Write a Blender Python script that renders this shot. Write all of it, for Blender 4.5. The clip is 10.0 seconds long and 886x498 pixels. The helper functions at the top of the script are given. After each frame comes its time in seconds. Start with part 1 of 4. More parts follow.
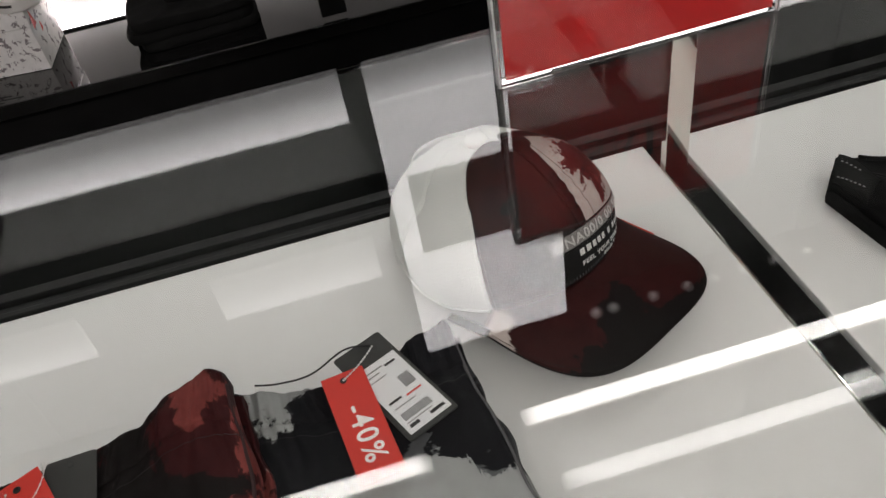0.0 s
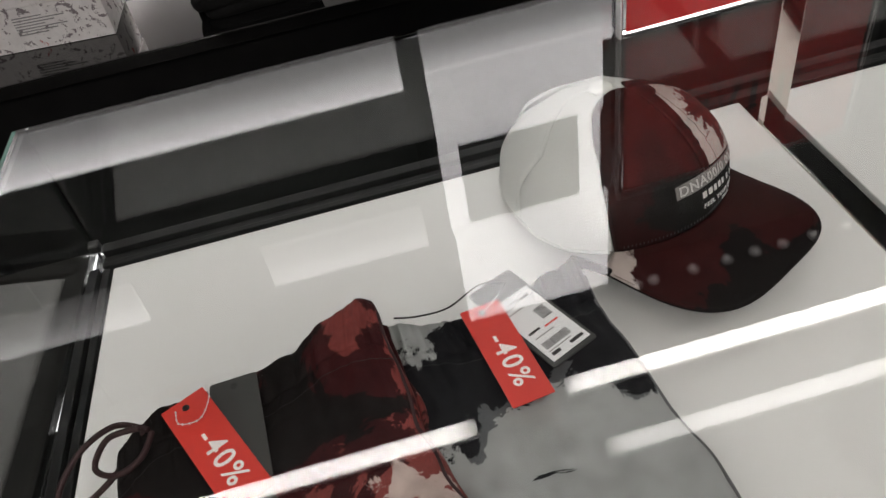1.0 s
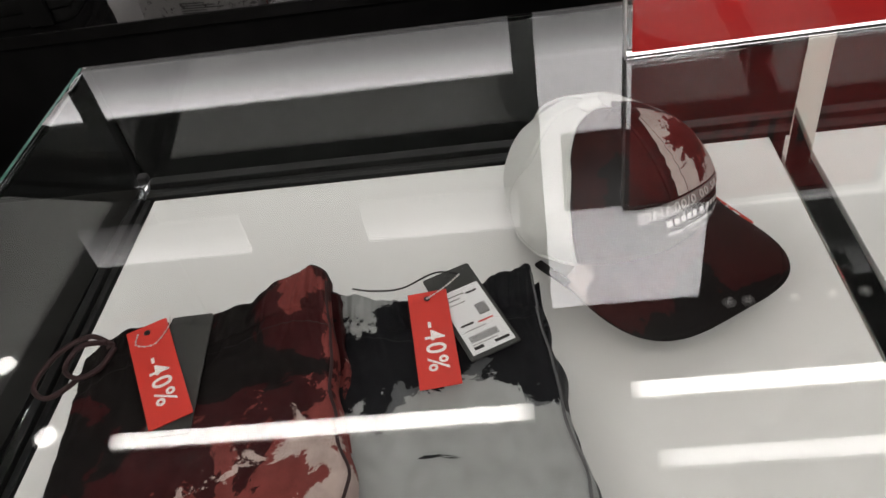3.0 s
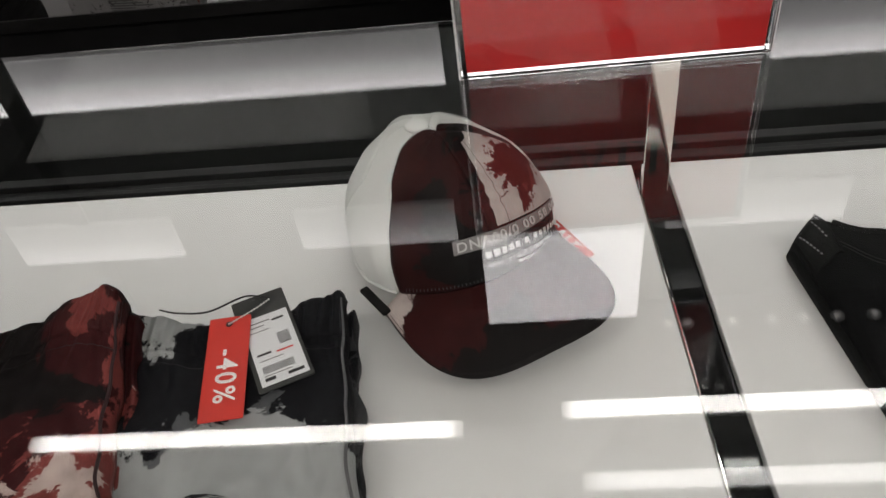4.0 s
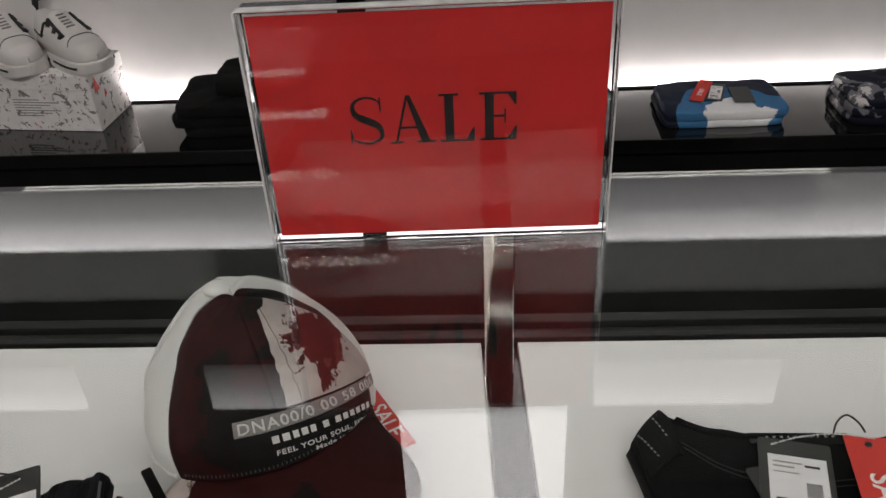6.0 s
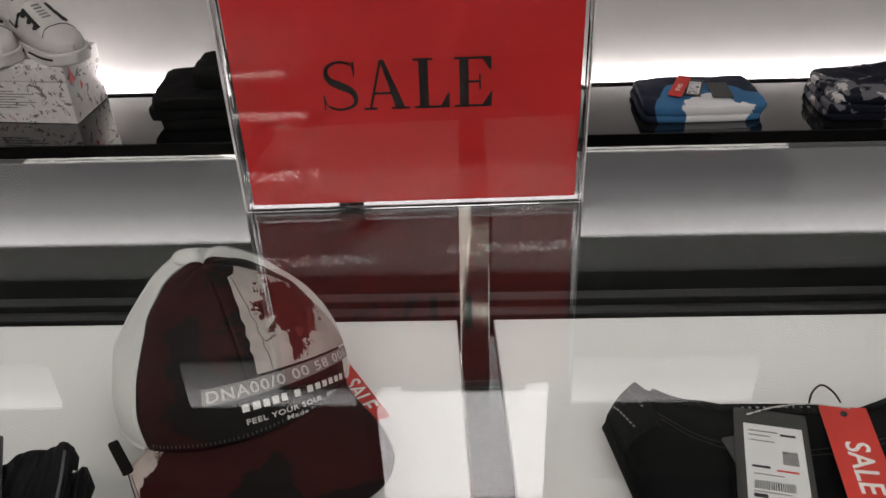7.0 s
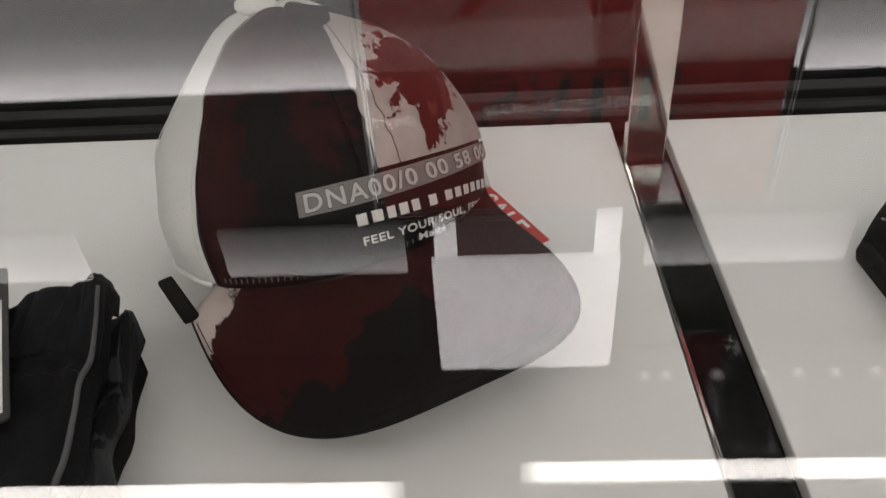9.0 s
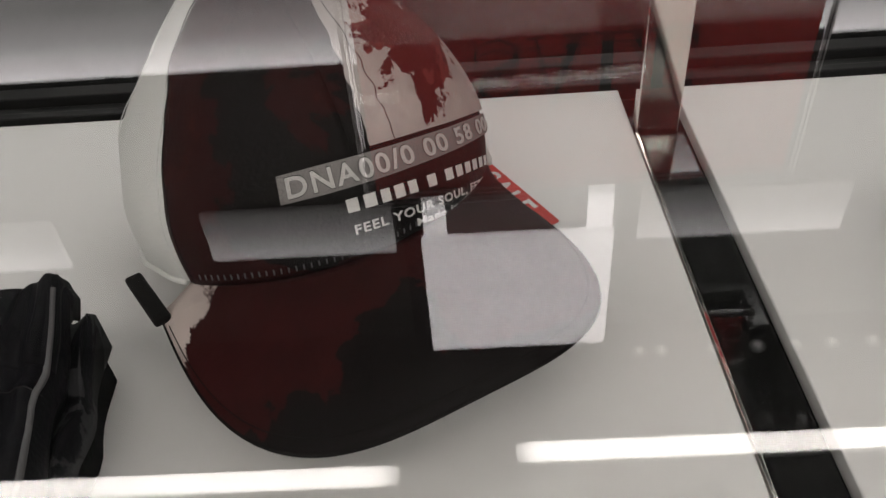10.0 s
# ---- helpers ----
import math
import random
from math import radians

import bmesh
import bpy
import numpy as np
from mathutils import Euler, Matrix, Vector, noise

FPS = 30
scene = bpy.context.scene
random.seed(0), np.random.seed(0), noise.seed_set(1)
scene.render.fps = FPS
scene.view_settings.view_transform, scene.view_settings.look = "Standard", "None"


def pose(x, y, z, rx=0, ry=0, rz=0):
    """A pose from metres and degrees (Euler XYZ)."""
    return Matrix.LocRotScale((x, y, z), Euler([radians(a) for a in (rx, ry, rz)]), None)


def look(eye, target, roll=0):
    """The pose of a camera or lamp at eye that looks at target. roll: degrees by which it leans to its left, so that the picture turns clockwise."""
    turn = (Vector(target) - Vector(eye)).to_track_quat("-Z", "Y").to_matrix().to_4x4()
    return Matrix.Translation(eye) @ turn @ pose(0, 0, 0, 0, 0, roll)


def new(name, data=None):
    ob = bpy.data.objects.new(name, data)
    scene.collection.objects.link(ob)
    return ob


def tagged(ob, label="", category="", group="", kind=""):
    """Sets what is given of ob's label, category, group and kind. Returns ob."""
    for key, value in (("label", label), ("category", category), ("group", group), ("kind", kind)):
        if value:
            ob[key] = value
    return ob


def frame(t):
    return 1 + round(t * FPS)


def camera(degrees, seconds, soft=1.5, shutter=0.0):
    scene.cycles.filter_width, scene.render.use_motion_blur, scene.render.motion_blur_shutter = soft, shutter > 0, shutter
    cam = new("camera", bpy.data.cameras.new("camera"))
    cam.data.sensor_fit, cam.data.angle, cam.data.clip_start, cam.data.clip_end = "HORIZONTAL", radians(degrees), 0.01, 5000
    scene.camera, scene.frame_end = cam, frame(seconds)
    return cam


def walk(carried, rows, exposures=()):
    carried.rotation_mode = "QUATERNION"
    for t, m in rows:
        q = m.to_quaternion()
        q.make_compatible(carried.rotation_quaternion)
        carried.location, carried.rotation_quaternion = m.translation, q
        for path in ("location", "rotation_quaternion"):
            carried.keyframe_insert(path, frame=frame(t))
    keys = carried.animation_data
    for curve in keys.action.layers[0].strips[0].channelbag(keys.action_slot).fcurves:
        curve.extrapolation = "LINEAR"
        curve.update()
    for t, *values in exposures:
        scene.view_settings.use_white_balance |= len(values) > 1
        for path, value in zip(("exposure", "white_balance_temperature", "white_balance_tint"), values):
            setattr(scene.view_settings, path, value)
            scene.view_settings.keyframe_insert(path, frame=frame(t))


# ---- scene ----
cam = camera(55.3, 10.0)
PATH = [
    (0, (-0.221, 0.068, 1.497), (-0.043, 1.5, 0.113), -10.8),
    (0.5, (-0.298, 0.068, 1.509), (-0.139, 1.487, 0.109), -11.8),
    (1, (-0.342, 0.045, 1.509), (-0.195, 1.455, 0.098), -11.0),
    (1.5, (-0.233, 0.021, 1.523), (-0.37, 1.454, 0.135), -10.2),
    (2, (-0.18, -0.018, 1.541), (-0.445, 1.388, 0.143), -13.6),
    (2.2, (-0.2, -0.026, 1.535), (-0.471, 1.384, 0.143), -13.8),
    (3.3, (-0.121, 0.02, 1.529), (-0.296, 1.421, 0.112), -10.1),
    (3.5, (-0.08, 0.034, 1.508), (-0.247, 1.441, 0.096), -9.4),
    (4, (-0.004, 0.044, 1.496), (-0.185, 1.456, 0.092), -8.5),
    (4.5, (0.025, 0.071, 1.468), (-0.149, 1.491, 0.07), -7.4),
    (5, (0.066, 0.094, 1.438), (-0.116, 1.555, 0.084), -6.6),
    (5.5, (0.106, 0.114, 1.43), (-0.064, 1.643, 0.152), -5.5),
    (6, (0.138, 0.115, 1.445), (0.035, 1.771, 0.327), -3.1),
    (6.2, (0.145, 0.112, 1.444), (0.054, 1.78, 0.345), -2.9),
    (7.3, (0.141, 0.103, 1.38), (0.085, 1.767, 0.272), -2.0),
    (7.5, (0.119, 0.118, 1.352), (0.057, 1.75, 0.199), -2.2),
    (8, (0.078, 0.167, 1.297), (-0.01, 1.736, 0.059), -3.2),
    (8.5, (0.062, 0.217, 1.249), (-0.068, 1.739, -0.042), -4.5),
    (9, (0.034, 0.245, 1.226), (-0.08, 1.741, -0.096), -4.6),
    (9.5, (0.027, 0.272, 1.199), (-0.093, 1.729, -0.167), -5.7),
    (10, (0.024, 0.287, 1.196), (-0.061, 1.746, -0.17), -5.3),
]
EXPOSURE = [(0, -0.18, 6650, 12), (1, -0.12, 6650, 12), (2, 0.0, 6650, 12), (3.5, -0.08, 6650, 12), (5, -0.20, 6650, 12), (6, -0.29, 6650, 12), (7.5, -0.22, 6700, 13), (10, -0.30, 6750, 14)]
walk(cam, [(t, look(eye, target, roll)) for t, eye, target, roll in PATH], EXPOSURE)

# ---- world, lights, exposure ----
world = bpy.data.worlds.new("world")
world.use_nodes = True
world.node_tree.nodes["Background"].inputs[0].default_value = (0.5, 0.5, 0.52, 1)
world.node_tree.nodes["Background"].inputs[1].default_value = 0.05
scene.world = world


def area(name, x, y, z, sx, sy, watts, rx=0.0, ry=0.0, rz=0.0, colour=(1, 0.945, 0.895)):
    lamp = bpy.data.lights.new(name, "AREA")
    lamp.shape, lamp.size, lamp.size_y, lamp.energy, lamp.color = "RECTANGLE", sx, sy, watts, colour
    ob = new(name, lamp)
    ob.matrix_world = pose(x, y, z, rx, ry, rz)
    return ob


# unseen fill rows over and behind the camera, added for general shop light
area("ceiling_fill_row", -0.9, -0.35, 2.66, 2.4, 0.25, 9.02)
area("ceiling_fill_row", 1.4, -0.35, 2.66, 1.8, 0.25, 6.96)
area("ceiling_fill_row", -0.2, -2.2, 2.66, 4.0, 0.4, 14.57)

# two unseen fill spots level with the front row, added to brighten the wall shelf
for x in (-0.95, 0.95):
    beam = bpy.data.lights.new("shelf_fill_spot", "SPOT")
    beam.energy, beam.color, beam.spot_size, beam.spot_blend, beam.shadow_soft_size = 85.0, (1, 0.96, 0.93), radians(28), 0.6, 0.04
    new("shelf_fill_spot", beam).matrix_world = look((x, -0.35, 2.62), (x, 2.0, 0.58))

# ---- materials ----


def nodes_of(name):
    m = bpy.data.materials.new(name)
    m.use_nodes = True
    t = m.node_tree
    return m, t, t.nodes["Principled BSDF"]


def add(t, kind, **inputs):
    n = t.nodes.new(kind)
    for k, v in inputs.items():
        n.inputs[k.replace("_", " ")].default_value = v
    return n


def coords(t, scale=(1, 1, 1)):
    c, m = t.nodes.new("ShaderNodeTexCoord"), t.nodes.new("ShaderNodeMapping")
    m.inputs["Scale"].default_value = scale
    t.links.new(c.outputs["Object"], m.inputs["Vector"])
    return m.outputs["Vector"]


def ramp(t, fac, stops, constant=False):
    r = t.nodes.new("ShaderNodeValToRGB")
    r.color_ramp.interpolation = "CONSTANT" if constant else "LINEAR"
    while len(r.color_ramp.elements) < len(stops):
        r.color_ramp.elements.new(0.5)
    for e, (p, c) in zip(r.color_ramp.elements, stops):
        e.position, e.color = p, (*c, 1)
    t.links.new(fac, r.inputs["Fac"])
    return r.outputs["Color"]


def bump(t, p, height, strength, distance):
    b = t.nodes.new("ShaderNodeBump")
    b.inputs["Strength"].default_value, b.inputs["Distance"].default_value = strength, distance
    t.links.new(height, b.inputs["Height"])
    t.links.new(b.outputs["Normal"], p.inputs["Normal"])


def plain(name, colour, rough=0.5, metal=0.0, vary=0.06, scale=14.0, relief=0.0, fine=180.0, coat=0.0, spec=0.5):
    """A surface with slow tone changes, fine grain and uneven gloss."""
    m, t, p = nodes_of(name)
    v = coords(t)
    a = add(t, "ShaderNodeTexNoise", Scale=scale, Detail=6.0)
    g = add(t, "ShaderNodeTexNoise", Scale=fine, Detail=3.0)
    t.links.new(v, a.inputs["Vector"])
    t.links.new(v, g.inputs["Vector"])
    lo, hi = [max(0.0, c * (1 - vary)) for c in colour], [min(1.0, c * (1 + vary)) for c in colour]
    t.links.new(ramp(t, a.outputs["Fac"], [(0.3, lo), (0.7, hi)]), p.inputs["Base Color"])
    r = t.nodes.new("ShaderNodeMapRange")
    r.inputs["To Min"].default_value, r.inputs["To Max"].default_value = max(0.02, rough * 0.85), min(1.0, rough * 1.15)
    t.links.new(a.outputs["Fac"], r.inputs["Value"])
    t.links.new(r.outputs["Result"], p.inputs["Roughness"])
    p.inputs["Metallic"].default_value, p.inputs["Coat Weight"].default_value = metal, coat
    p.inputs["Specular IOR Level"].default_value = spec
    if relief:
        bump(t, p, g.outputs["Fac"], relief, 0.002)
    return m


def glow(name, colour, strength):
    m, t, p = nodes_of(name)
    p.inputs["Base Color"].default_value = (0.8, 0.8, 0.8, 1)
    p.inputs["Emission Color"].default_value = (*colour, 1)
    p.inputs["Emission Strength"].default_value = strength
    return m


def tube_glow(name, colour, strength, fade=0.045):
    """A tube lamp that dims towards its two ends."""
    m, t, p = nodes_of(name)
    c, s = t.nodes.new("ShaderNodeTexCoord"), t.nodes.new("ShaderNodeSeparateXYZ")
    t.links.new(c.outputs["Generated"], s.inputs[0])
    col = ramp(t, s.outputs["X"], [(0.0, (0.12,) * 3), (fade, (1,) * 3), (1 - fade, (1,) * 3), (1.0, (0.12,) * 3)])
    mul = t.nodes.new("ShaderNodeMath")
    mul.operation = "MULTIPLY"
    mul.inputs[1].default_value = strength
    t.links.new(col, mul.inputs[0])
    p.inputs["Base Color"].default_value = (0.8, 0.8, 0.8, 1)
    p.inputs["Emission Color"].default_value = (*colour, 1)
    t.links.new(mul.outputs[0], p.inputs["Emission Strength"])
    return m


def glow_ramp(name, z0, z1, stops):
    """An emissive surface whose painted brightness changes from z0 to z1."""
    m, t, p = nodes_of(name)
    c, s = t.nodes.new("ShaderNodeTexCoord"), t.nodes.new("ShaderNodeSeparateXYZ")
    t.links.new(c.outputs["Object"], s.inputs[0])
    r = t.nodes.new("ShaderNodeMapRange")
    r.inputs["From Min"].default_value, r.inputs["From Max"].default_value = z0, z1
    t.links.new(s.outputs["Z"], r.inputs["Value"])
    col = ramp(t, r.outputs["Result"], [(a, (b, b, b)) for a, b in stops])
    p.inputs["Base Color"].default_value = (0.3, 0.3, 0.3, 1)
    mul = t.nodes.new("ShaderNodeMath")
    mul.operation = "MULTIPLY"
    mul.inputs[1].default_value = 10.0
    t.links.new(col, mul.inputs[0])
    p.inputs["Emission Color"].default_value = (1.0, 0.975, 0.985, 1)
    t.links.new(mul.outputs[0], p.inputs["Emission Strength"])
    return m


def glass(name, colour=(0.965, 0.99, 0.98), ior=1.5):
    m, t, p = nodes_of(name)
    p.inputs["Base Color"].default_value = (*colour, 1)
    p.inputs["Roughness"].default_value = 0.0
    p.inputs["IOR"].default_value = ior
    p.inputs["Transmission Weight"].default_value = 1.0
    return m


def print_cloth(name, inks, scale, cuts, axis=(0, 0, 0), centre=(0, 0, 0), blob=None, smear=None, rough=0.6, offset=(0, 0, 0), speck=0.5, detail=7.0, strokes=None):
    """Cloth printed with torn blots of several inks over a woven grain. inks: colours from low to high, parted at cuts.
    blob: (x, y, z, radius, pull) gathers the low inks round a place; smear: (x, y, z, radius, colour) lays one more ink there."""
    m, t, p = nodes_of(name)

    def maths(op, a, b):
        n = t.nodes.new("ShaderNodeMath")
        n.operation = op
        for k, q in enumerate((a, b)):
            if isinstance(q, (int, float)):
                n.inputs[k].default_value = q
            else:
                t.links.new(q, n.inputs[k])
        return n.outputs[0]

    def distance(place):
        n = t.nodes.new("ShaderNodeVectorMath")
        n.operation = "DISTANCE"
        n.inputs[1].default_value = place
        t.links.new(v, n.inputs[0])
        return n.outputs["Value"]
    v = coords(t)
    mp = t.nodes.new("ShaderNodeMapping")
    mp.inputs["Location"].default_value = offset
    t.links.new(v, mp.inputs["Vector"])
    big = add(t, "ShaderNodeTexNoise", Scale=scale, Detail=detail, Roughness=0.58, Distortion=0.5)
    t.links.new(mp.outputs["Vector"], big.inputs["Vector"])
    sub = t.nodes.new("ShaderNodeVectorMath")
    sub.operation = "SUBTRACT"
    sub.inputs[1].default_value = centre
    t.links.new(v, sub.inputs[0])
    dot = t.nodes.new("ShaderNodeVectorMath")
    dot.operation = "DOT_PRODUCT"
    dot.inputs[1].default_value = axis
    t.links.new(sub.outputs["Vector"], dot.inputs[0])
    value = maths("ADD", big.outputs["Fac"], dot.outputs["Value"])
    if blob:
        value = maths("ADD", value, maths("MULTIPLY", maths("SUBTRACT", distance(blob[:3]), blob[3]), blob[4]))
    col = ramp(t, value, [(0.0, inks[0]), (cuts[0], inks[0]), (cuts[0] + 0.008, inks[1])])

    def overlay(under, ink, level, cut):
        mx = t.nodes.new("ShaderNodeMix")
        mx.data_type, mx.clamp_factor = "RGBA", True
        mx.inputs["B"].default_value = (*ink, 1)
        t.links.new(under, mx.inputs["A"])
        t.links.new(maths("MULTIPLY", maths("SUBTRACT", level, cut), 120.0), mx.inputs["Factor"])
        return mx.outputs["Result"]
    for k, (cut, ink) in enumerate(zip(cuts[1:], inks[2:])):
        mk = t.nodes.new("ShaderNodeMapping")
        mk.inputs["Location"].default_value = (offset[0] + 0.6 * k + 0.9, offset[1] + 0.37, offset[2])
        t.links.new(v, mk.inputs["Vector"])
        nk = add(t, "ShaderNodeTexNoise", Scale=scale * (1.5 + 0.5 * k), Detail=10.0, Roughness=0.66, Distortion=0.7)
        t.links.new(mk.outputs["Vector"], nk.inputs["Vector"])
        level = maths("ADD", maths("ADD", maths("MULTIPLY", nk.outputs["Fac"], 0.55), maths("MULTIPLY", big.outputs["Fac"], 0.45)), dot.outputs["Value"])
        if blob:
            level = maths("ADD", level, maths("MULTIPLY", maths("SUBTRACT", distance(blob[:3]), blob[3]), blob[4]))
        col = overlay(col, ink, level, cut)
    if strokes:
        ms = t.nodes.new("ShaderNodeMapping")
        ms.inputs["Scale"].default_value = strokes[:3]
        t.links.new(v, ms.inputs["Vector"])
        ns = add(t, "ShaderNodeTexNoise", Scale=1.0, Detail=6.0, Roughness=0.6, Distortion=0.3)
        t.links.new(ms.outputs["Vector"], ns.inputs["Vector"])
        col = overlay(col, inks[0], ns.outputs["Fac"], strokes[3])
    if smear:
        near = maths("SUBTRACT", smear[3], maths("ADD", distance(smear[:3]), maths("MULTIPLY", maths("SUBTRACT", big.outputs["Fac"], 0.5), 0.17)))
        mx = t.nodes.new("ShaderNodeMix")
        mx.data_type = "RGBA"
        mx.inputs["B"].default_value = (*smear[4], 1)
        t.links.new(col, mx.inputs["A"])
        t.links.new(maths("MULTIPLY", maths("MAXIMUM", near, 0.0), 400.0), mx.inputs["Factor"])
        mx.clamp_factor = True
        col = mx.outputs["Result"]
    fine = add(t, "ShaderNodeTexNoise", Scale=420.0, Detail=2.0)
    t.links.new(v, fine.inputs["Vector"])
    dirt = add(t, "ShaderNodeTexNoise", Scale=45.0, Detail=9.0, Roughness=0.72)
    t.links.new(v, dirt.inputs["Vector"])
    mix = t.nodes.new("ShaderNodeMix")
    mix.data_type, mix.blend_type = "RGBA", "MULTIPLY"
    mix.inputs["Factor"].default_value = speck
    t.links.new(col, mix.inputs["A"])
    t.links.new(ramp(t, dirt.outputs["Fac"], [(0.34, (0.5, 0.48, 0.48)), (0.6, (1, 1, 1))]), mix.inputs["B"])
    t.links.new(mix.outputs["Result"], p.inputs["Base Color"])
    p.inputs["Roughness"].default_value = rough
    p.inputs["Specular IOR Level"].default_value = 0.10
    bump(t, p, fine.outputs["Fac"], 0.35, 0.001)
    return m


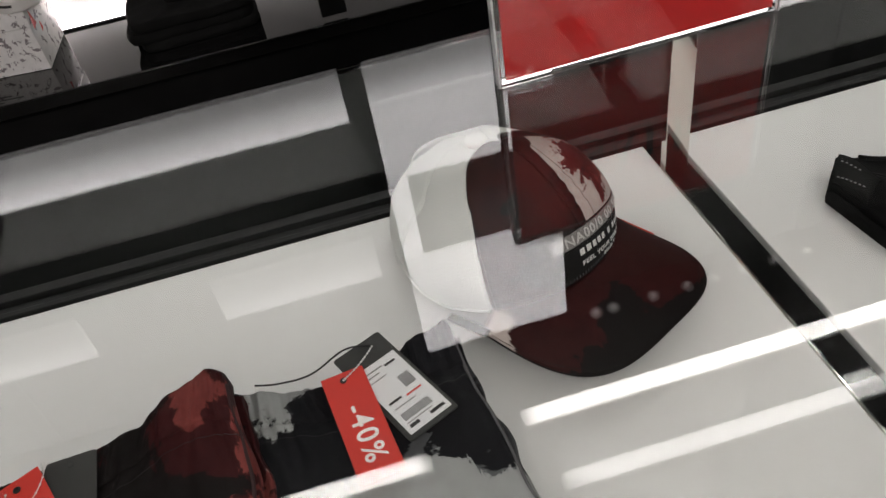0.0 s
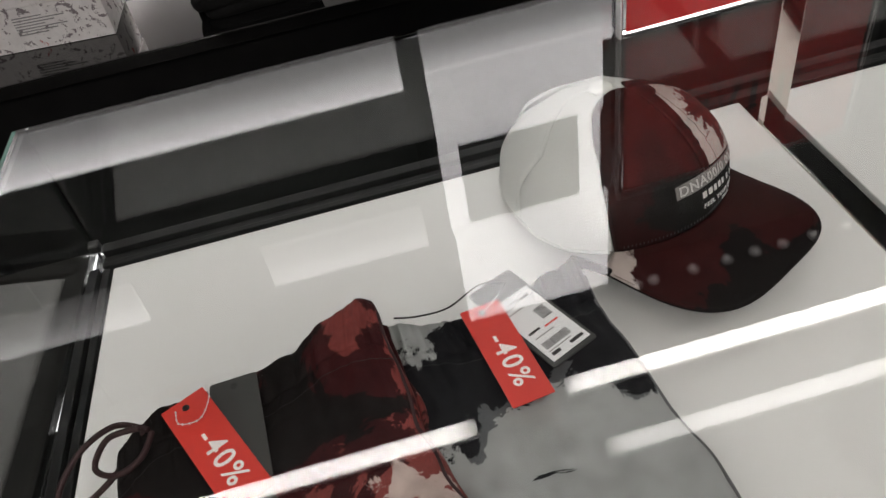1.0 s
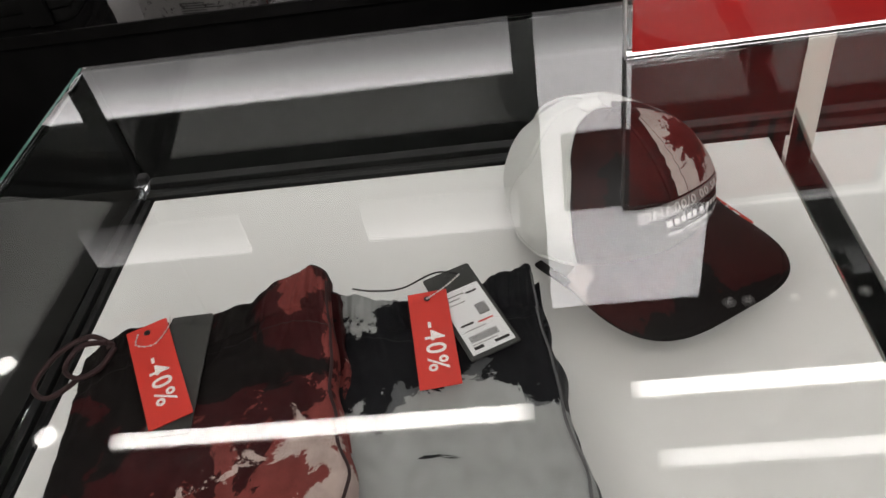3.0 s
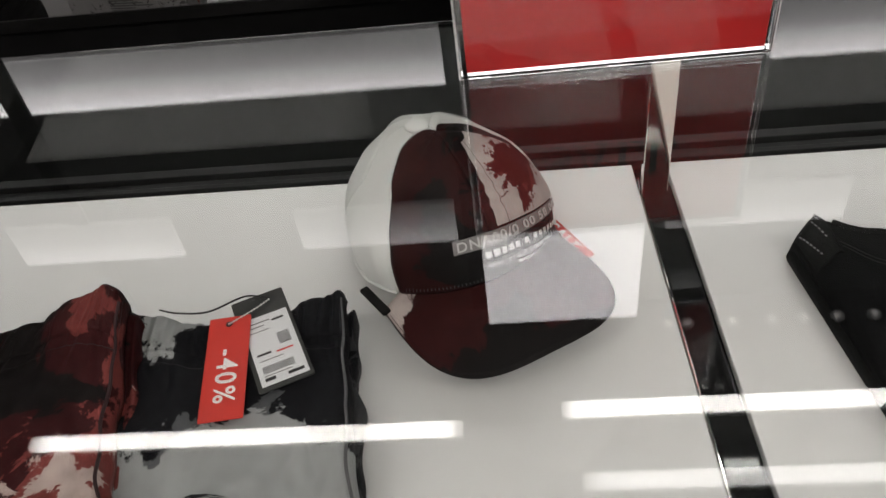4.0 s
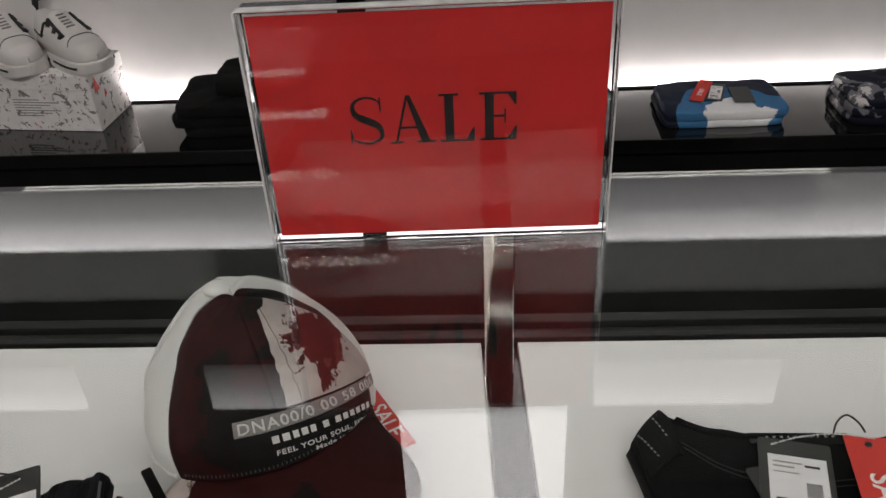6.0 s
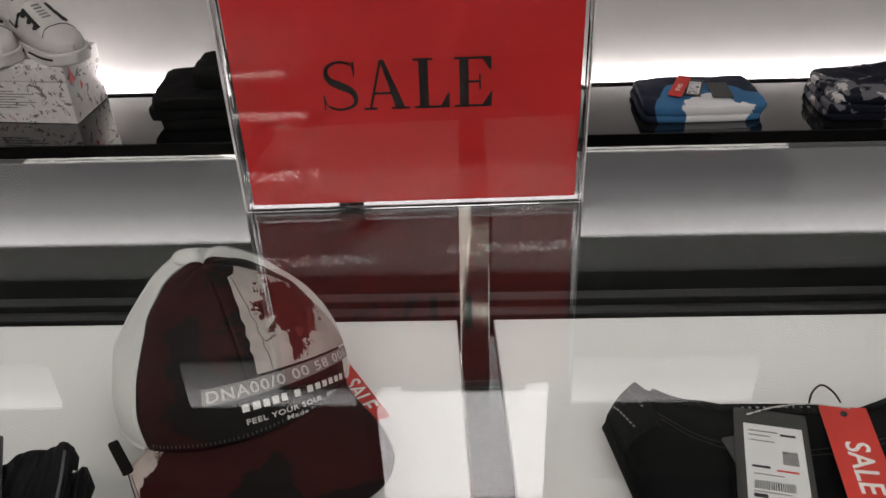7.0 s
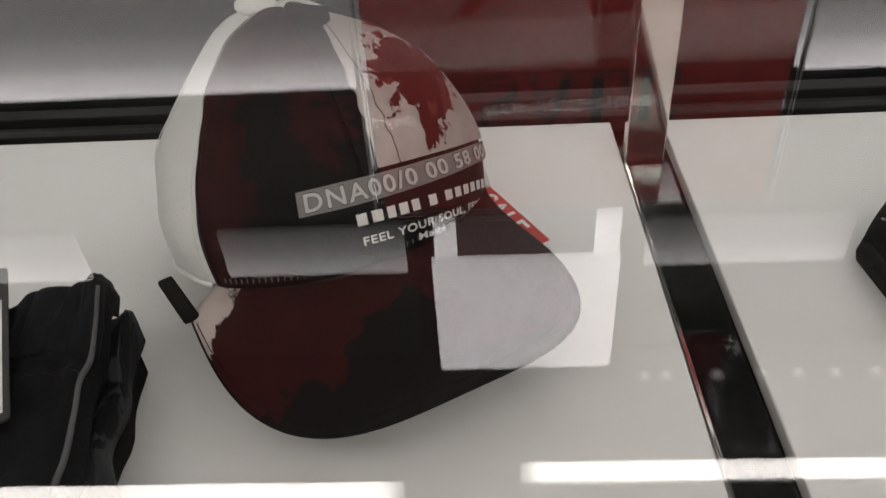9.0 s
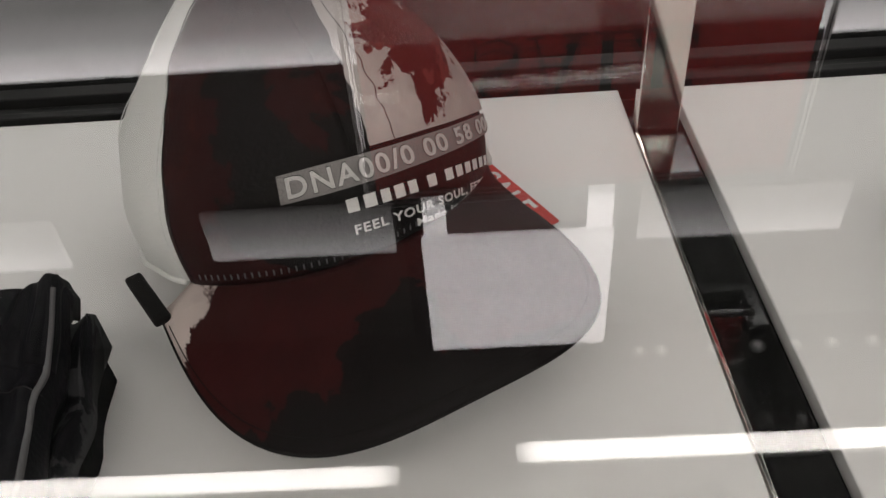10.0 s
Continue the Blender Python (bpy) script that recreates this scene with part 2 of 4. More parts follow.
M = {
    "white_panel": plain("white lacquered panel", (0.80, 0.80, 0.79), 0.28, vary=0.02, scale=3),
    "black_gloss": plain("black gloss lacquer", (0.006, 0.006, 0.006), 0.035, vary=0.3, scale=20),
    "shelf_gloss": plain("black glass-like shelf lacquer", (0.006, 0.006, 0.006), 0.03, vary=0.3, scale=20, spec=1.0),
    "black_matt": plain("black matt lacquer", (0.006, 0.006, 0.006), 0.5, vary=0.3, spec=0.2),
    "black_metal": plain("black satin metal", (0.02, 0.02, 0.02), 0.3, vary=0.2, relief=0.05),
    "steel": plain("polished steel", (0.78, 0.75, 0.70), 0.06, 1.0, vary=0.03),
    "glass": glass("clear glass"),
    "glass_edge": plain("green glass edge", (0.10, 0.25, 0.20), 0.15, vary=0.3, scale=30),
    # opaque white in place of light caught by clear acrylic edges
    "edge_highlight": plain("white strip painted as highlight on the acrylic edge", (0.78, 0.78, 0.78), 0.18, vary=0.25, scale=40),
    "front_film": glass("thin clear cover", (0.985, 0.985, 0.985), 1.36),
    "rail": plain("black satin rail", (0.007, 0.007, 0.007), 0.38, vary=0.2, spec=0.25),
    "side_wall": plain("grey side wall", (0.14, 0.14, 0.135), 0.7),
    "acrylic": glass("clear acrylic", (0.99, 0.99, 0.99), 1.49),
    "red_card": plain("red printed card", (0.50, 0.012, 0.012), 0.45, vary=0.04, relief=0.03),
    "black_ink": plain("black print", (0.012, 0.010, 0.010), 0.5),
    "red_tag": plain("red tag card", (0.62, 0.035, 0.022), 0.45, vary=0.04, relief=0.05),
    "white_ink": plain("white print", (0.85, 0.84, 0.82), 0.5, vary=0.02),
    "grey_ink": plain("grey print", (0.25, 0.25, 0.25), 0.5),
    "dark_card": plain("charcoal tag card", (0.035, 0.035, 0.033), 0.5, vary=0.15, relief=0.1),
    "sticker": plain("white paper sticker", (0.75, 0.75, 0.76), 0.5, vary=0.02),
    "pearl": plain("clear bead string", (0.7, 0.7, 0.68), 0.25),
    "cord": plain("maroon cord", (0.026, 0.006, 0.007), 0.7, relief=0.4, fine=600),
    "black_cord": plain("black cord", (0.01, 0.01, 0.01), 0.7, relief=0.4, fine=600),
    "black_knit": plain("black cotton jersey", (0.0055, 0.0055, 0.0058), 0.85, vary=0.3, relief=0.5, fine=500, spec=0.07),
    "black_fleece": plain("black brushed cotton", (0.008, 0.008, 0.008), 0.9, vary=0.35, relief=0.5, fine=400, spec=0.12),
    "cap_white": plain("white cotton twill", (0.80, 0.81, 0.79), 0.85, vary=0.05, relief=0.5, fine=500),
    "grey_band": plain("grey woven band", (0.24, 0.225, 0.22), 0.6, vary=0.2, relief=0.5, fine=700),
    "woven_pale": plain("pale woven thread", (0.62, 0.60, 0.59), 0.6, vary=0.1, relief=0.3, fine=700),
    "cap_black": plain("black printed twill", (0.010, 0.009, 0.009), 0.8, vary=0.3, relief=0.3, fine=500, spec=0.09),
    "cap_maroon": print_cloth("maroon and black printed twill", ((0.008, 0.006, 0.006), (0.030, 0.006, 0.006), (0.042, 0.008, 0.007)), 13, (0.50, 0.62), axis=(-1.5, 0, 0.9), centre=(-0.07, 0.6, 0.945), offset=(3.1, 0.4, 0.2), speck=0.55),
    "cap_patch": print_cloth("white and maroon printed twill", ((0.080, 0.010, 0.010), (0.17, 0.035, 0.030), (0.52, 0.47, 0.45)), 30, (0.50, 0.515), blob=(0.000, 0.658, 0.986, 0.029, 7.0), offset=(1.3, 2.2, 0.6), detail=12.0),
    "brim_print": print_cloth("maroon and black printed brim twill", ((0.008, 0.006, 0.006), (0.036, 0.007, 0.007)), 13, (0.478,), axis=(-1.0, 2.8, 0), centre=(-0.02, 0.535, 0), smear=(-0.124, 0.568, 0.895, 0.021, (0.55, 0.47, 0.44)), offset=(0.3, 5.2, 0), speck=0.65),
    "red_print": print_cloth("maroon, pink and black blot print", ((0.008, 0.006, 0.006), (0.040, 0.007, 0.008), (0.20, 0.045, 0.040), (0.48, 0.38, 0.35)), 9, (0.470, 0.575, 0.625), axis=(1.15, -0.75, 0), centre=(-0.43, 0.43, 0), offset=(1.7, 0.3, 0), speck=0.6, smear=(-0.388, 0.526, 0.968, 0.026, (0.20, 0.045, 0.040))),
    "grey_print": print_cloth("grey and black blot print", ((0.008, 0.008, 0.010), (0.10, 0.105, 0.11), (0.33, 0.34, 0.34)), 9, (0.47, 0.50), axis=(0, -3.6, 0), centre=(-0.25, 0.424, 0), offset=(4.0, 0.62, 0), speck=0.3, strokes=(7, 40, 9, 0.66), smear=(-0.322, 0.545, 0.92, 0.040, (0.33, 0.34, 0.34))),
    "lining": plain("grey cotton lining", (0.10, 0.10, 0.105), 0.85, vary=0.25, relief=0.4, fine=500),
    "shorts_side": print_cloth("dark grey and black cotton", ((0.008, 0.008, 0.010), (0.045, 0.047, 0.050)), 16, (0.47,), speck=0.4),
    "box_print": print_cloth("white scribbled board", ((0.80, 0.78, 0.77), (0.25, 0.22, 0.23), (0.82, 0.80, 0.79), (0.50, 0.10, 0.10), (0.80, 0.78, 0.77)), 22, (0.47, 0.478, 0.63, 0.637), speck=0.2, detail=4.0),
    "shoe_white": plain("white shoe leather", (0.66, 0.64, 0.62), 0.5, vary=0.08, relief=0.2),
    "shoe_black": plain("black shoe trim", (0.012, 0.012, 0.012), 0.6),
    "blue_print": print_cloth("blue and white printed cotton", ((0.016, 0.022, 0.04), (0.05, 0.17, 0.34), (0.82, 0.83, 0.84)), 6, (0.27, 0.60), axis=(0.9, -0.6, 0), centre=(0.66, 2.00, 0), blob=(0.715, 1.905, 0.575, 0.085, -4.0), speck=0.1, detail=0.5),
    "camo_print": print_cloth("dark camouflage cotton", ((0.010, 0.012, 0.022), (0.16, 0.16, 0.18), (0.66, 0.64, 0.63)), 11, (0.52, 0.56), speck=0.2, detail=2.5),
    "wall": plain("grey-white painted wall", (0.58, 0.565, 0.565), 0.7, vary=0.03, relief=0.08),
    "dark_wall": plain("charcoal fascia", (0.020, 0.021, 0.0195), 0.5, vary=0.15),
    "ceiling": plain("black-painted ceiling", (0.011, 0.0113, 0.0105), 0.85, vary=0.06),
    "floor": plain("dark shop floor", (0.035, 0.033, 0.031), 0.55, vary=0.15),
    "tube": tube_glow("white tube lamp", (1.0, 0.975, 0.94), 13.0),
    "strip": glow("warm led strip", (1.0, 0.97, 0.95), 70.0),
    # lamp light on the upper wall, painted as emission that grows with height
    "painted_wall_glow": glow_ramp("wall band with painted lamp glow", 1.62, 2.03, [(0.0, 0.025), (0.40, 0.045), (0.62, 0.10), (0.82, 0.27), (1.0, 0.52)]),
    "spot": glow("spot lamp", (1.0, 0.97, 0.94), 9.0),
    "small_spot": glow("small spot lamp", (1.0, 0.97, 0.94), 1.2),
    "far_tube": tube_glow("bright tube lamp", (1.0, 0.985, 0.96), 45.0, 0.06),
    "second_tube": tube_glow("softer tube lamp", (1.0, 0.985, 0.96), 5.0),
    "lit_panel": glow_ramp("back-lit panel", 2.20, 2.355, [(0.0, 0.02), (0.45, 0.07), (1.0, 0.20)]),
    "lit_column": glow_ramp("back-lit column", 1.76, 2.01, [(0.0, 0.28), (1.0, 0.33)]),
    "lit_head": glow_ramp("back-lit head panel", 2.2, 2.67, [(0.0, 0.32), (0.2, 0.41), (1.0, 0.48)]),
}

# ---- building helpers ----


def finish(ob, bm, material, smooth=True):
    bmesh.ops.recalc_face_normals(bm, faces=bm.faces)
    bm.to_mesh(ob.data)
    bm.free()
    for mat in (material if isinstance(material, (list, tuple)) else [material]):
        ob.data.materials.append(mat)
    if smooth:
        for f in ob.data.polygons:
            f.use_smooth = True
    return ob


def part(name, bm, material, parent=None, label="", smooth=False):
    ob = new(name, bpy.data.meshes.new(name))
    finish(ob, bm, material, smooth)
    if parent is not None:
        ob.parent = parent
    if label:
        tagged(ob, label=label)
    return ob


def thing(name, label, category, group="", kind=""):
    return tagged(new(name), label, category, group, kind)


def block(x0, x1, y0, y1, z0, z1, bevel=0.0, bm=None):
    bm = bm or bmesh.new()
    g = bmesh.ops.create_cube(bm, size=1.0, matrix=Matrix.Translation(((x0 + x1) / 2, (y0 + y1) / 2, (z0 + z1) / 2)) @ Matrix.Diagonal((x1 - x0, y1 - y0, z1 - z0, 1)))
    if bevel:
        edges = {e for v in g["verts"] for e in v.link_edges}
        bmesh.ops.bevel(bm, geom=list(edges), offset=bevel, segments=2, profile=0.5, affect="EDGES")
    return bm


def prism(points, z0, z1, bevel=0.0):
    """A slab over a plan polygon."""
    bm = bmesh.new()
    lo = [bm.verts.new((x, y, z0)) for x, y in points]
    hi = [bm.verts.new((x, y, z1)) for x, y in points]
    n = len(points)
    bm.faces.new(lo[::-1])
    bm.faces.new(hi)
    for i in range(n):
        bm.faces.new((lo[i], lo[(i + 1) % n], hi[(i + 1) % n], hi[i]))
    if bevel:
        bmesh.ops.bevel(bm, geom=bm.edges[:], offset=bevel, segments=2, profile=0.5, affect="EDGES")
    return bm


def grid_mesh(nu, nv, fn, bm=None, close_u=False):
    bm = bm or bmesh.new()
    rows = [[bm.verts.new(fn(i / (nu if close_u else nu - 1), j / (nv - 1))) for i in range(nu)] for j in range(nv)]
    for j in range(nv - 1):
        for i in range(nu if close_u else nu - 1):
            k = (i + 1) % nu
            bm.faces.new((rows[j][i], rows[j][k], rows[j + 1][k], rows[j + 1][i]))
    return bm


def shell(nu, nv, fn, inner):
    """A closed sheet between the surface fn(u, v) and the surface inner(u, v)."""
    bm = bmesh.new()
    tops = [[bm.verts.new(fn(i / (nu - 1), j / (nv - 1))) for i in range(nu)] for j in range(nv)]
    lows = [[bm.verts.new(inner(i / (nu - 1), j / (nv - 1))) for i in range(nu)] for j in range(nv)]
    for g, flip in ((tops, False), (lows, True)):
        for j in range(nv - 1):
            for i in range(nu - 1):
                f = (g[j][i], g[j][i + 1], g[j + 1][i + 1], g[j + 1][i])
                bm.faces.new(f[::-1] if flip else f)
    ring = [(i, 0) for i in range(nu)] + [(nu - 1, j) for j in range(1, nv)] + [(i, nv - 1) for i in range(nu - 2, -1, -1)] + [(0, j) for j in range(nv - 2, 0, -1)]
    for (a, b), (c, d) in zip(ring, ring[1:] + ring[:1]):
        bm.faces.new((lows[b][a], lows[d][c], tops[d][c], tops[b][a]))
    return bm


def tube_along(points, radius, sides=8, closed=False):
    bm = bmesh.new()
    pts = [Vector(p) for p in points]
    rings = []
    for i, p in enumerate(pts):
        a = pts[i - 1] if (i or closed) else p
        b = pts[(i + 1) % len(pts)] if (i < len(pts) - 1 or closed) else p
        d = (b - a).normalized()
        s = d.cross(Vector((0, 0, 1)))
        s = s.normalized() if s.length > 1e-4 else Vector((1, 0, 0))
        n = s.cross(d)
        rings.append([bm.verts.new(p + radius * (math.cos(k * math.tau / sides) * s + math.sin(k * math.tau / sides) * n)) for k in range(sides)])
    for i in range(len(rings) - (0 if closed else 1)):
        q, r = rings[i], rings[(i + 1) % len(rings)]
        for k in range(sides):
            bm.faces.new((q[k], q[(k + 1) % sides], r[(k + 1) % sides], r[k]))
    if not closed:
        bm.faces.new(rings[0][::-1])
        bm.faces.new(rings[-1])
    return bm


def spline(points, steps=8, closed=False):
    """A smooth line through points (Catmull-Rom)."""
    p = [Vector(q) for q in points]
    n, out = len(p), []
    for i in range(n if closed else n - 1):
        a, b = p[i - 1] if (i or closed) else p[0], p[i]
        c, d = p[(i + 1) % n], p[(i + 2) % n] if (closed or i + 2 < n) else p[-1]
        for k in range(steps):
            u = k / steps
            out.append(0.5 * (2 * b + (c - a) * u + (2 * a - 5 * b + 4 * c - d) * u * u + (3 * b - a - 3 * c + d) * u ** 3))
    if not closed:
        out.append(p[-1])
    return out


def letters(text, size, depth, spread=1.0, fine=False, bold=0.0):
    """Text as a bmesh in its own plane, centred, reading along x."""
    cu = bpy.data.curves.new("letters", "FONT")
    cu.body, cu.size, cu.extrude, cu.align_x, cu.align_y, cu.space_character = text, size, depth, "CENTER", "CENTER", spread
    cu.resolution_u = 4
    cu.offset = bold
    ob = bpy.data.objects.new("letters", cu)
    scene.collection.objects.link(ob)
    me = bpy.data.meshes.new_from_object(ob.evaluated_get(bpy.context.evaluated_depsgraph_get()))
    bm = bmesh.new()
    bm.from_mesh(me)
    bpy.data.objects.remove(ob)
    bpy.data.curves.remove(cu)
    bpy.data.meshes.remove(me)
    if fine:
        bmesh.ops.triangulate(bm, faces=bm.faces[:])
        bmesh.ops.subdivide_edges(bm, edges=[e for e in bm.edges if e.calc_length() > size * 0.2], cuts=1)
    return bm


def seat_card(points):
    """The frame of a card from its four corners (top-left, top-right, bottom-right, bottom-left): matrix, width, height."""
    tl, tr, br, bl = [Vector(p) for p in points]
    x = ((tr - tl) + (br - bl)).normalized()
    y = ((tl - bl) + (tr - br)).normalized()
    n = x.cross(y).normalized()
    y = n.cross(x)
    m = Matrix((x, y, n)).transposed().to_4x4()
    m.translation = (tl + tr + br + bl) / 4
    return m, ((tr - tl).length + (br - bl).length) / 2, ((tl - bl).length + (tr - br).length) / 2


def moved(bm, m):
    bmesh.ops.transform(bm, matrix=m, verts=bm.verts)
    return bm


def rounded_card(w, h, thick, r=0.003, hole=None):
    """A thin card with rounded corners, centred."""
    pts = []
    for cx, cy, a0 in ((w / 2 - r, h / 2 - r, 0), (-w / 2 + r, h / 2 - r, 90), (-w / 2 + r, -h / 2 + r, 180), (w / 2 - r, -h / 2 + r, 270)):
        for k in range(4):
            a = radians(a0 + 30 * k)
            pts.append((cx + r * math.cos(a), cy + r * math.sin(a)))
    return prism(pts, 0, thick)


# ---- the shop ----
part("floor", block(-4, 4, -4, 2.4, -0.1, 0.0), M["floor"])
part("ceiling", block(-4, 4, -4, 2.4, 2.70, 2.8), M["ceiling"])
part("wall_north", block(-4, 4, 2.2, 2.4, 0, 2.7), M["wall"])
part("wall_south", block(-4, 4, -4.2, -4, 0, 2.7), M["wall"])
part("wall_west", block(-4.2, -4, -4, 2.4, 0, 2.7), M["side_wall"])
part("wall_east", block(4, 4.2, -4, 2.4, 0, 2.7), M["side_wall"])
for o in list(scene.objects):
    if o.name in ("floor", "ceiling", "wall_north", "wall_south", "wall_west", "wall_east"):
        tagged(o, kind="structure")

# the wall unit: low black shelf, lamp behind it, fascia over it hiding painted glow
unit = thing("wall_shelving", "black gloss wall shelving unit with a hidden light strip", "shelving")
part("shelf", block(-3.9, 3.9, 1.87, 2.165, 0.515, 0.55, 0.003), M["shelf_gloss"], unit, "black gloss shelf")
part("front_panel", block(-3.9, 3.9, 1.89, 1.91, 0.0, 0.513), M["black_matt"], unit)
part("light_strip", block(-3.9, 3.9, 2.178, 2.192, 0.52, 0.528), M["strip"], unit, "white light strip behind the shelf")
part("back_rail", block(-3.9, 3.9, 2.159, 2.165, 0.5503, 0.5555, 0.001), M["rail"], unit, "thin black rail at the back of the shelf")
part("top_board", block(-3.9, 3.9, 1.925, 2.197, 2.06, 2.09), M["black_matt"], unit)
part("fascia", block(-3.9, 3.9, 1.90, 1.92, 1.815, 2.695), M["dark_wall"], unit, "charcoal fascia board")
# no lamp up here: its glow on the wall is painted as emission
part("painted_glow_band", block(-3.9, 3.9, 2.186, 2.199, 1.62, 2.03), M["painted_wall_glow"], unit, "white wall band with lamp glow painted on, under the top board")
for x in (-1.33, -0.14, 1.25):
    part("upright", block(x - 0.03, x + 0.03, 1.885, 1.899, 0.56, 2.69, 0.002), M["black_matt"], unit)

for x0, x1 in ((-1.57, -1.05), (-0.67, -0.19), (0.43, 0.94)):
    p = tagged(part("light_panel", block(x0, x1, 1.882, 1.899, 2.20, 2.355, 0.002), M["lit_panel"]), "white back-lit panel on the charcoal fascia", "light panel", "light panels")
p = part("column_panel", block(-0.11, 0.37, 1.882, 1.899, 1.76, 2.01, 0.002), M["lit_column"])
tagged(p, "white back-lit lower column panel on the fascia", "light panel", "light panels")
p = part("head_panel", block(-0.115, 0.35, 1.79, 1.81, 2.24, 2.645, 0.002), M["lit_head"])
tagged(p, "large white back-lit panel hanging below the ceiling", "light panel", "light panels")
for x in (-0.08, 0.315):
    part("hanger", block(x - 0.004, x + 0.004, 1.796, 1.804, 2.643, 2.7005), M["black_metal"], p, "thin black hanger rod")


def tube_lamp(x0, x1, y, z=2.67, name="tube_lamp", mat="tube", w=0.045, label="long white tube lamp on the ceiling"):
    lamp = thing(name, label, "lamp", "tube lamps")
    part("diffuser", block(x0, x1, y - w / 2, y + w / 2, z - 0.012, z + 0.012, 0.008), M[mat], lamp)
    part("housing", block(x0, x1, y - w / 2, y + w / 2, z + 0.013, 2.699), M["white_panel"], lamp)


tube_lamp(-1.53, -0.20, 1.42)
tube_lamp(0.09, 1.45, 1.47)
tube_lamp(0.13, 1.40, 1.235, w=0.045, mat="second_tube")
tube_lamp(0.14, 0.86, -1.66, w=0.05)
tube_lamp(-0.85, -0.12, -1.62, w=0.05)


for x0, x1, y in ((-1.42, -0.78, -3.79), (-1.28, -0.57, -3.14), (-1.16, -0.44, -2.41)):
    tube_lamp(x0, x1, y, w=0.06, mat="far_tube", label="white tube lamp on the ceiling behind")
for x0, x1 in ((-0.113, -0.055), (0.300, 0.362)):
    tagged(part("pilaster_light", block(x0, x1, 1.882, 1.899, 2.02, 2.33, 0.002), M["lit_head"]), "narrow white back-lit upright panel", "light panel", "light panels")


def spot_lamp(x, y, r, mat="spot"):
    lamp = thing("spot_lamp", "small round recessed ceiling spot lamp", "lamp", "spot lamps")
    bm = bmesh.new()
    bmesh.ops.create_cone(bm, cap_ends=True, segments=20, radius1=r, radius2=r, depth=0.012, matrix=Matrix.Translation((x, y, 2.69)))
    part("lens", bm, M[mat], lamp)
    ring = [(x + (r + 0.006) * math.cos(a * math.tau / 24), y + (r + 0.006) * math.sin(a * math.tau / 24), 2.692) for a in range(24)]
    part("trim_ring", tube_along(ring, 0.006, 6, True), M["white_panel"], lamp)


for x in (0.45, 0.51, 0.65, 0.77, 0.87, 0.97, 1.08, 1.20):
    spot_lamp(x, 1.79, 0.010, "small_spot")
for x, y in ((-2.03, 1.78), (-1.77, 1.47), (1.53, 1.75), (1.75, 1.75)):
    spot_lamp(x, y, 0.035)

# ---- the display case ----
BASE, TOP = 0.85, 1.03


def strip_x(y):
    return 0.13 + 0.05 * (0.81 - y)


def tray_x(y):
    return -0.643 - 0.085 * (0.81 - y)


def pane_x(y):
    return -0.676 - 0.11 * (0.86 - y)


FRONT = 0.16
case = thing("display_case", "glass display case on a black gloss base, with white trays", "display case")
part("base", prism([(pane_x(FRONT) - 0.01, FRONT - 0.01), (1.02, FRONT - 0.01), (1.02, 0.875), (pane_x(0.875) - 0.01, 0.875)], 0.02, 0.838, 0.003), M["black_gloss"], case)
part("plinth", prism([(pane_x(FRONT) + 0.05, FRONT + 0.05), (0.97, FRONT + 0.05), (0.97, 0.83), (pane_x(0.83) + 0.05, 0.83)], 0.0, 0.019), M["black_matt"], case)
part("tray", prism([(tray_x(FRONT + 0.03), FRONT + 0.03), (strip_x(FRONT + 0.03), FRONT + 0.03), (strip_x(0.81), 0.81), (tray_x(0.81), 0.81)], 0.8385, BASE, 0.0012), M["white_panel"], case, "white lacquered tray panel")
part("tray", prism([(strip_x(FRONT + 0.03) + 0.039, FRONT + 0.03), (0.96, FRONT + 0.03), (0.96, 0.81), (strip_x(0.81) + 0.039, 0.81)], 0.8385, BASE, 0.0012), M["white_panel"], case, "white lacquered tray panel")
part("divider", prism([(strip_x(FRONT + 0.03) + 0.004, FRONT + 0.03), (strip_x(FRONT + 0.03) + 0.035, FRONT + 0.03), (strip_x(0.757) + 0.034, 0.757), (strip_x(0.757) + 0.005, 0.757)], 0.8385, 0.8475, 0.001), M["black_gloss"], case, "black gloss strip between the trays")
part("trim_strip", prism([(strip_x(FRONT + 0.03) + 0.0008, FRONT + 0.03), (strip_x(FRONT + 0.03) + 0.0028, FRONT + 0.03), (strip_x(0.757) + 0.0028, 0.757), (strip_x(0.757) + 0.0008, 0.757)], 0.8385, 0.8505, 0.0003), M["steel"], case, "thin polished edge strip")
part("post", block(0.1345, 0.163, 0.760, 0.772, 0.8385, 1.0215, 0.0008), M["steel"], case, "polished steel post")
# stepped black rails along the back and the end
for y0, y1, z in ((0.8135, 0.822, 0.853), (0.8245, 0.833, 0.850), (0.836, 0.851, 0.856)):
    part("back_rail", block(-0.655, 0.985, y0, y1, 0.8385, z, 0.0012), M["rail"], case)
for d0, d1, z in ((0.003, 0.012, 0.852), (0.015, 0.026, 0.856)):
    part("end_rail", prism([(tray_x(FRONT + 0.03) - d1, FRONT + 0.03), (tray_x(FRONT + 0.03) - d0, FRONT + 0.03), (tray_x(0.81) - d0, 0.81), (tray_x(0.81) - d1, 0.81)], 0.8385, z, 0.0012), M["rail"], case)


def pane(name, bm):
    ob = part(name, bm, M["glass"], case)
    ob.visible_shadow = False
    return ob


